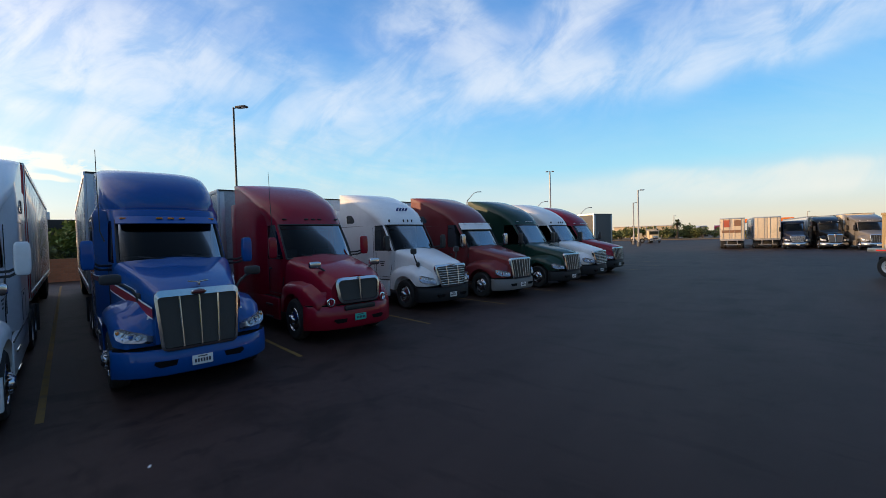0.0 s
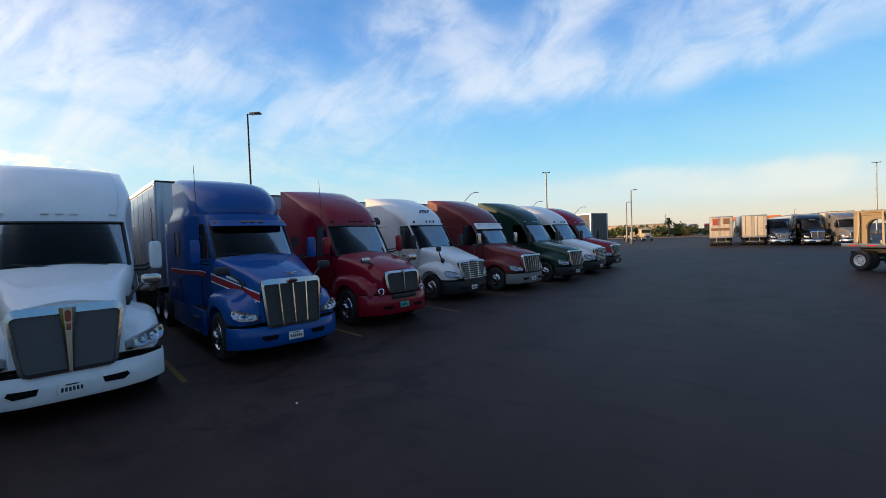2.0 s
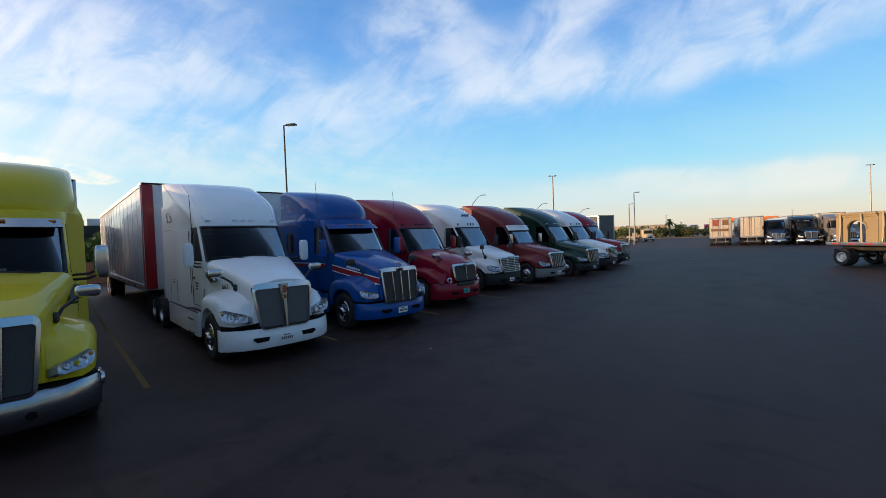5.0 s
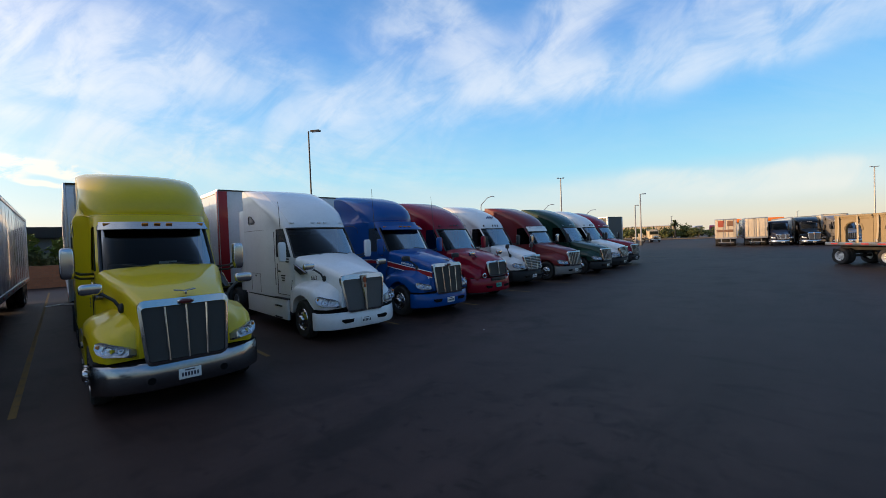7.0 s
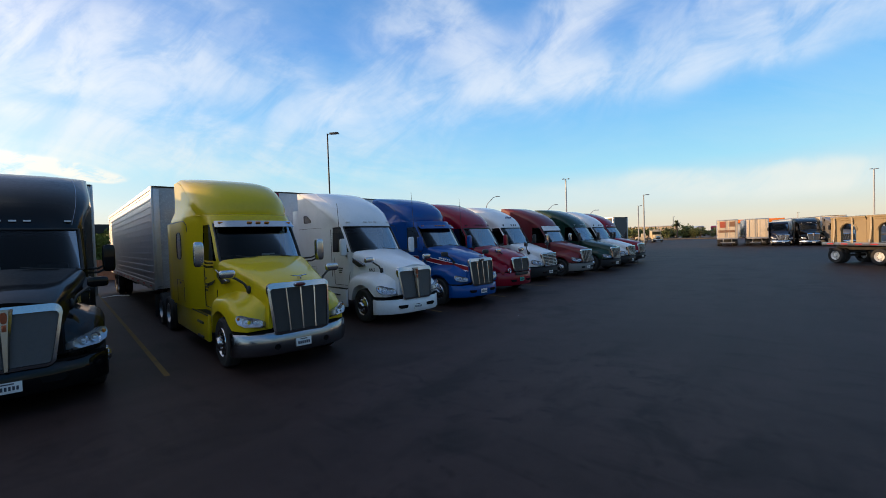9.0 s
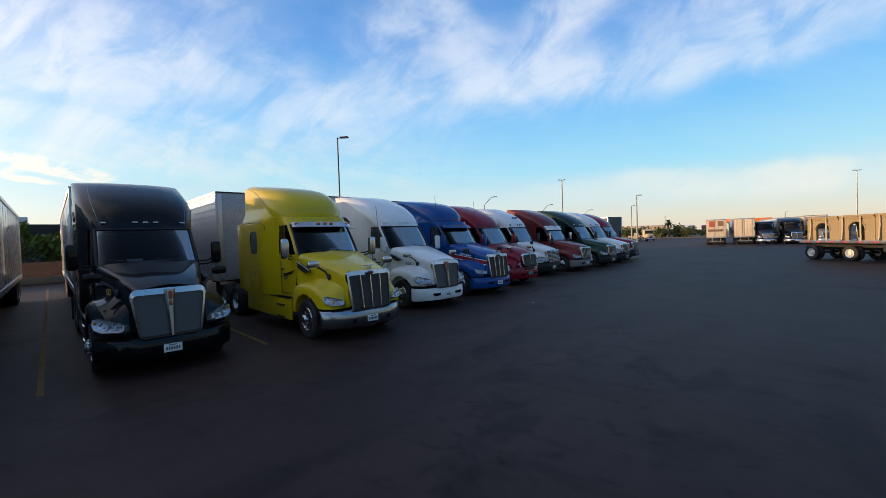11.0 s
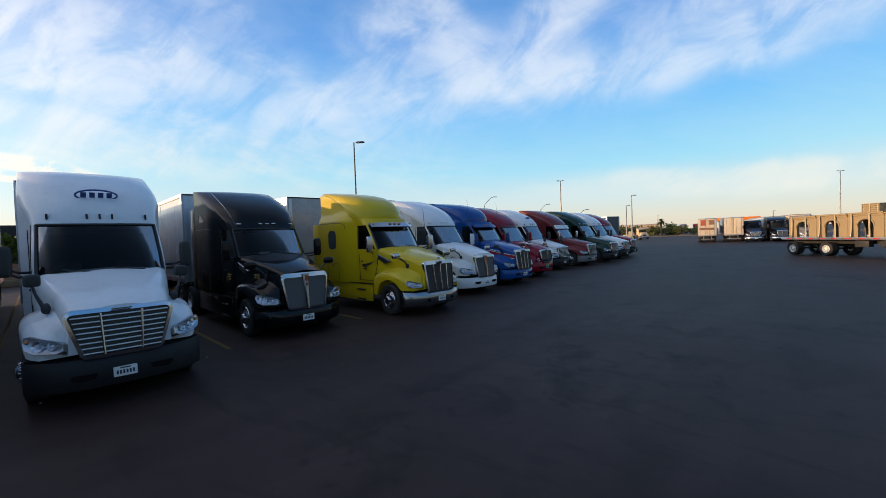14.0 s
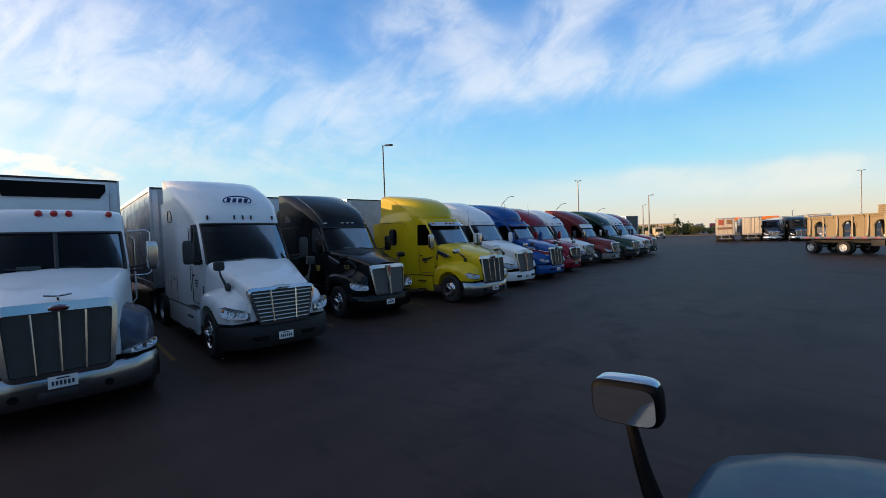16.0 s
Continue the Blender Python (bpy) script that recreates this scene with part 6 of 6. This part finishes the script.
def arch_piece(x, length, h, label):
    """Precast piece: two side walls with an arched opening each, under a slab with a lip."""
    A = thing("precast_arch", FB @ Matrix.Translation((x, 0, 1.352)), label, "precast piece", "precast load")
    for sg in (-1, 1):
        out = [(-length / 2, 0), (-length / 2, h - 0.2), (length / 2, h - 0.2), (length / 2, 0), (0.48, 0)]
        out += [(0.48 * math.cos(a), 0.78 + 0.46 * math.sin(a)) for a in [k * math.pi / 12 for k in range(13)]]
        out += [(-0.48, 0)]
        bm = bmesh.new()
        prism(bm, [(a, b) for a, b in out], sg * 0.95, sg * 1.12, "y")
        part("side_wall", bm, M["foam"], A)
        part("arch_trim", tubed([(0.54 * math.cos(a), sg * 1.13, 0.78 + 0.52 * math.sin(a)) for a in [k * math.pi / 12 for k in range(13)]], 0.05, 6), M["foam"], A)
        part("pilaster", boxed((-length / 2 + 0.12, sg * 1.14, (h - 0.2) / 2), (0.22, 0.08, h - 0.22), 0.02), M["foam"], A)
    part("top_slab", boxed((0, 0, h - 0.12), (length, 2.32, 0.2), 0.03), M["foam"], A)
    part("slab_lip", boxed((0, -1.17, h - 0.03), (length, 0.1, 0.12), 0.02), M["foam"], A)
    return A


for k in range(6):
    arch_piece(1.3 + k * 2.25, 2.2, 1.66 + 0.02 * (k % 3), "tan precast arch piece strapped to the flatbed")
for k in range(11):
    x = 0.5 + k * 1.12
    S = thing("load_strap", FB @ Matrix.Translation((x, 0, 1.33)), "webbing strap over the precast load", "strap", "load straps")
    path = [(0.10 * (k % 2), -1.31, 0), (0, -1.21, 1.0), (0, -1.23, 1.66), (0, -0.9, 1.74), (0, 0.9, 1.74), (0, 1.23, 1.66), (0, 1.31, 0)]
    bm = bmesh.new()
    loft(bm, [[(px_ - 0.05, y_, z_), (px_ + 0.05, y_, z_), (px_ + 0.05, y_ * 1.01, z_ + 0.012), (px_ - 0.05, y_ * 1.01, z_ + 0.012)] for px_, y_, z_ in path], True, True)
    part("webbing", bm, M["strap"], S)
    part("ratchet", boxed((0.0, -1.32, 0.12), (0.1, 0.06, 0.22), 0.015), M["steel"], S)
crate = thing("timber_crate", FB @ Matrix.Translation((5.6, 0.2, 3.08)), "tan timber crate standing on top of the load", "crate")
for k in range(4):
    for sg in (-1, 1):
        part("side_board", boxed((0, sg * 0.72, 0.08 + k * 0.135), (1.05, 0.03, 0.125), 0.006), M["foam"], crate)
        part("end_board", boxed((sg * 0.54, 0, 0.08 + k * 0.135), (0.03, 1.41, 0.125), 0.006), M["foam"], crate)
part("lid", boxed((0, 0, 0.575), (1.14, 1.52, 0.04), 0.006), M["foam"], crate)
for sg in (-1, 1):
    for x in (-0.5, 0.0, 0.5):
        part("batten", boxed((x, sg * 0.75, 0.28), (0.07, 0.025, 0.56), 0.005), M["strap"], crate)

# ---------------------------------------------------------------- beyond the far row
def fuel_canopy(place):
    canopy = thing("fuel_canopy", place, "fuel station canopy with a bright orange fascia", "canopy", "fuel canopies")
    part("roof", boxed((0, 0, 5.0), (12.4, 9.6, 0.3), 0.03), M["trailer_white"], canopy)
    for sg in (-1, 1):
        part("fascia", boxed((0, sg * 4.9, 4.85), (12.8, 0.16, 1.0), 0.03), M["orange"], canopy, "bright orange fascia")
        part("end_fascia", boxed((sg * 6.35, 0, 4.85), (0.16, 9.64, 1.0), 0.03), M["orange"], canopy, "bright orange fascia")
        for x in (-4.5, 0.0, 4.5):
            part("column", boxed((x, sg * 2.6, 2.42), (0.4, 0.4, 4.84), 0.02), M["trailer_white"], canopy)
    for x in (-4.5, 0.0, 4.5):
        pump = part("fuel_pump", boxed((x, 0, 1.0), (0.9, 0.6, 2.0), 0.06), M["tarp_yellow"], canopy, "yellow fuel pump")
        part("pump_panel", boxed((x, -0.31, 1.3), (0.6, 0.03, 0.7), 0.01), M["plastic"], pump)


fuel_canopy(pose(-7.0, 150.0, 0, 0, 0, 4))
fuel_canopy(pose(27.0, 106.0, 0, 0, 0, -8))
box_dark = trailer(pose(-13.0, 41.2, 0, 0, 0, -20), "dark grey box trailer standing past the end of the row", side="shed", group="far trailers", length=9.0, rear="shed")
far1 = [o for o in bpy.data.objects if o.get("label", "").startswith("dirty box trailer")][0]
part("door_graphic", boxed((-16.172, 0.55, 3.2), (0.01, 0.7, 0.9), 0), M["graphic_red"], far1)
part("door_graphic", boxed((-16.172, -0.55, 3.25), (0.01, 0.75, 0.75), 0), M["graphic_brown"], far1)
part("door_graphic", boxed((-16.172, 0.1, 2.2), (0.01, 2.0, 0.35), 0), M["graphic_brown"], far1)


def cream_truck(place):
    T = thing("flatbed_truck", place, "small cream flatbed truck with a bare deck", "truck")
    part("cab", boxed((-1.9, 0, 1.9), (1.5, 2.1, 1.7), 0.15), M["cream"], T)
    part("hood", boxed((-0.7, 0, 1.25), (1.4, 1.5, 0.9), 0.15), M["cream"], T)
    part("grille", boxed((0.0, 0, 1.15), (0.08, 0.9, 0.7), 0.04), M["chrome"], T)
    part("windscreen", boxed((-1.14, 0, 2.2), (0.03, 1.8, 0.7), 0.02), M["glass"], T)
    part("bumper", boxed((0.1, 0, 0.6), (0.2, 2.2, 0.3), 0.05), M["chrome"], T)
    part("headache_rack", boxed((-2.8, 0, 2.1), (0.06, 2.3, 1.9), 0.02), M["cream"], T)
    part("deck", boxed((-6.0, 0, 1.15), (6.2, 2.4, 0.15), 0.02), M["deck"], T)
    for sg in (-1, 1):
        part("stack", tubed([(-2.7, sg * 1.0, 1.0), (-2.7, sg * 1.0, 3.6)], 0.08, 8), M["chrome"], T)
        part("fender", boxed((-0.7, sg * 0.95, 1.0), (1.4, 0.4, 0.35), 0.12), M["cream"], T)
        part("headlight", ellipsoid_mesh((0.03, sg * 0.85, 1.05), (0.05, 0.12, 0.12)), M["marker"], T)
        for x in (-0.8, -6.0, -7.3):
            wheel(T, pose(x, sg * 0.98, 0.51, 0, 0, 0 if sg > 0 else 180), True, "steel")
    return T


cream_truck(pose(-22.0, 96.0, 0, 0, 0, -60))
heap = thing("cream_loader", pose(-26.5, 99.0, 0, 0, 0, 200), "low cream-coloured machine beside the flatbed truck", "machine")
part("body", boxed((0, 0, 0.9), (2.6, 1.5, 0.9), 0.15), M["cream"], heap)
part("cabin", boxed((-0.5, 0, 1.7), (1.0, 1.2, 0.9), 0.1), M["cream"], heap)
for sg in (-1, 1):
    for x in (-0.9, 0.9):
        wheel(heap, pose(x, sg * 0.75, 0.51, 0, 0, 0 if sg > 0 else 180), True, "steel")

# hedge and low trees along the far side
verge = part("far_verge", boxed((-40, 152, 0.1), (150, 40, 0.2), 0.05), M["dirt"], None)
tagged(verge, "strip of dry earth along the far side of the lot", "verge", kind="structure")
for k in range(52):
    x = -104 + k * 1.72 + rng.uniform(-1, 1)
    shrub(pose(x, 138 + 0.06 * k + rng.uniform(-3, 6), 0.1), rng.uniform(1.8, 3.0), rng.uniform(2.4, 4.2), 100 + k, "low_tree", "low dusty tree along the far side of the lot", "leaf", 380)


def palm(place, h):
    P = thing("palm_tree", place, "palm tree with a ragged round crown", "tree")
    part("trunk", tubed([(0, 0, 0), (0.1, 0, h * 0.5), (0.05, 0.05, h)], [0.35, 0.28, 0.26], 10), M["bark"], P)
    rn = random.Random(3)
    vs, fs = [], []
    for k in range(46):
        az, el = rn.uniform(0, 6.28), rn.uniform(-0.5, 1.3)
        d = Vector((math.cos(az) * math.cos(el), math.sin(az) * math.cos(el), math.sin(el)))
        sd = Vector((-math.sin(az), math.cos(az), 0))
        prev = None
        for j in range(5):
            f = j / 4
            p = Vector((0.05, 0.05, h)) + d * 2.0 * f + Vector((0, 0, -0.9 * f * f))
            w_ = 0.34 * math.sin(math.pi * min(0.97, f + 0.12))
            i = len(vs)
            vs += [tuple(p - sd * w_), tuple(p + sd * w_)]
            if prev is not None:
                fs.append((prev, prev + 1, i + 1, i))
            prev = i
    me = bpy.data.meshes.new("crown")
    me.from_pydata(vs, [], fs)
    me.materials.append(M["frond"])
    c = new("crown", me)
    c.parent = P
    return P


palm(pose(-27.0, 140.0, 0), 5.0)
store = thing("distant_store", pose(-46, 178, 0, 0, 0, 10), "long pale flat-roofed building on the horizon", "building")
part("wall", boxed((0, 0, 2.3), (22, 12, 4.6), 0.05), M["stucco"], store)
part("roof", boxed((0, 0, 4.7), (22.6, 12.6, 0.3), 0.05), M["trailer_white"], store)
for k in range(4):
    part("window", boxed((-8 + k * 5.4, -6.05, 2.2), (2.4, 0.1, 1.8), 0.02), M["roof_dark"], store)

for k, (x, y, f, col, lab) in enumerate(((-31.5, 190.0, -95, "white", "distant white truck facing the lot"), (-28.6, 191.0, -85, "grey_paint", "distant grey truck facing the lot"), (-24.5, 196.0, -85, "dark_red", "distant red truck across the lot"), (-20.5, 193.0, -85, "white", "distant white truck beside a red one"))):
    tractor("semi_truck", pose(x, y, 0, 0, 0, f), lab, **dict(CENT, body=col))

# ---------------------------------------------------------------- litter on the asphalt
lit = random.Random(8)
for k, (x, y) in enumerate(((-23.9, -4.9), (-12.2, -6.0), (-5.7, -12.1), (-8.3, -0.6), (-3.4, 1.2), (-5.2, -14.8))):
    L0 = thing("paper_scrap", pose(x, y, 0.006, 0, 0, lit.uniform(0, 360)), "crumpled scrap of white litter on the asphalt", "litter", "litter")
    s_ = 0.55 if k == 0 else lit.uniform(0.02, 0.04)
    bm = bmesh.new()
    vs = [[bm.verts.new((s_ * (i - 2) * 0.5 + lit.uniform(-.1, .1) * s_, s_ * (j - 1) * 0.45 + lit.uniform(-.15, .15) * s_, abs(lit.gauss(0, 0.10)) * s_)) for i in range(5)] for j in range(3)]
    for j in range(2):
        for i in range(4):
            bm.faces.new((vs[j][i], vs[j][i + 1], vs[j + 1][i + 1], vs[j + 1][i]))
    part("scrap", bm, M["litter"], L0)

# ---------------------------------------------------------------- the truck that carries the camera, as it stands at the end
EGO_HEAD = 95.0
ego_axis = Vector((math.cos(radians(EGO_HEAD)), math.sin(radians(EGO_HEAD)), 0))
ego_right = Vector((ego_axis.y, -ego_axis.x, 0))
ego_nose = Vector((4.189, -18.327, 0)) + ego_axis * 2.2 + ego_right * 0.55
ego = tractor("semi_truck", pose(*ego_nose, 0, 0, EGO_HEAD), "mid blue truck with hood mirror standing in the lane", **dict(CENT, body="pale_blue", antenna=False, high_window=None, mirror_at=(-3.3, 1.42, 2.2), side_window=False, lift=0.0, long=0.6, back=-6.1,
              rows=[(z, xf - 0.6, w, df) for z, xf, w, df in BASE["rows"]],
              grille_size=(0.5, 0.48, 0.7, 1.25), grille_edge=0.02,
              hood=[(0.12, 0.58, 1.36), (0.11, 0.63, 1.44), (0.085, 0.66, 1.495), (0.03, 0.68, 1.535), (-0.06, 0.695, 1.56), (-0.2, 0.71, 1.575), (-0.5, 0.75, 1.59), (-1.2, 0.83, 1.63), (-2.6, 1.0, 1.74)], hood_round=0.12, crown=0.012, bow=0.62))
em = part("hood_mirror", ellipsoid_mesh((0, 0, 0), (0.05, 0.118, 0.079), 28, 4.5), M["soft_black"], ego, "black hood mirror on a stalk", place=pose(-0.662, 0.88, 1.856, -3, -3, -4))
part("mirror_glass", rounded_plate(0.102, 0.064, -0.053, -0.047), M["mirror"], em)
part("mirror_back", ellipsoid_mesh((0.010, 0, 0.004), (0.05, 0.114, 0.079), 28, 4.5), M["chrome"], em)
part("mirror_stalk", tubed([(-0.64, 0.88, 1.79), (-0.65, 0.86, 1.72), (-0.655, 0.84, 1.64), (-0.67, 0.81, 1.56), (-0.69, 0.76, 1.44)], [0.018, 0.021, 0.025, 0.03, 0.04], 12), M["soft_black"], ego)
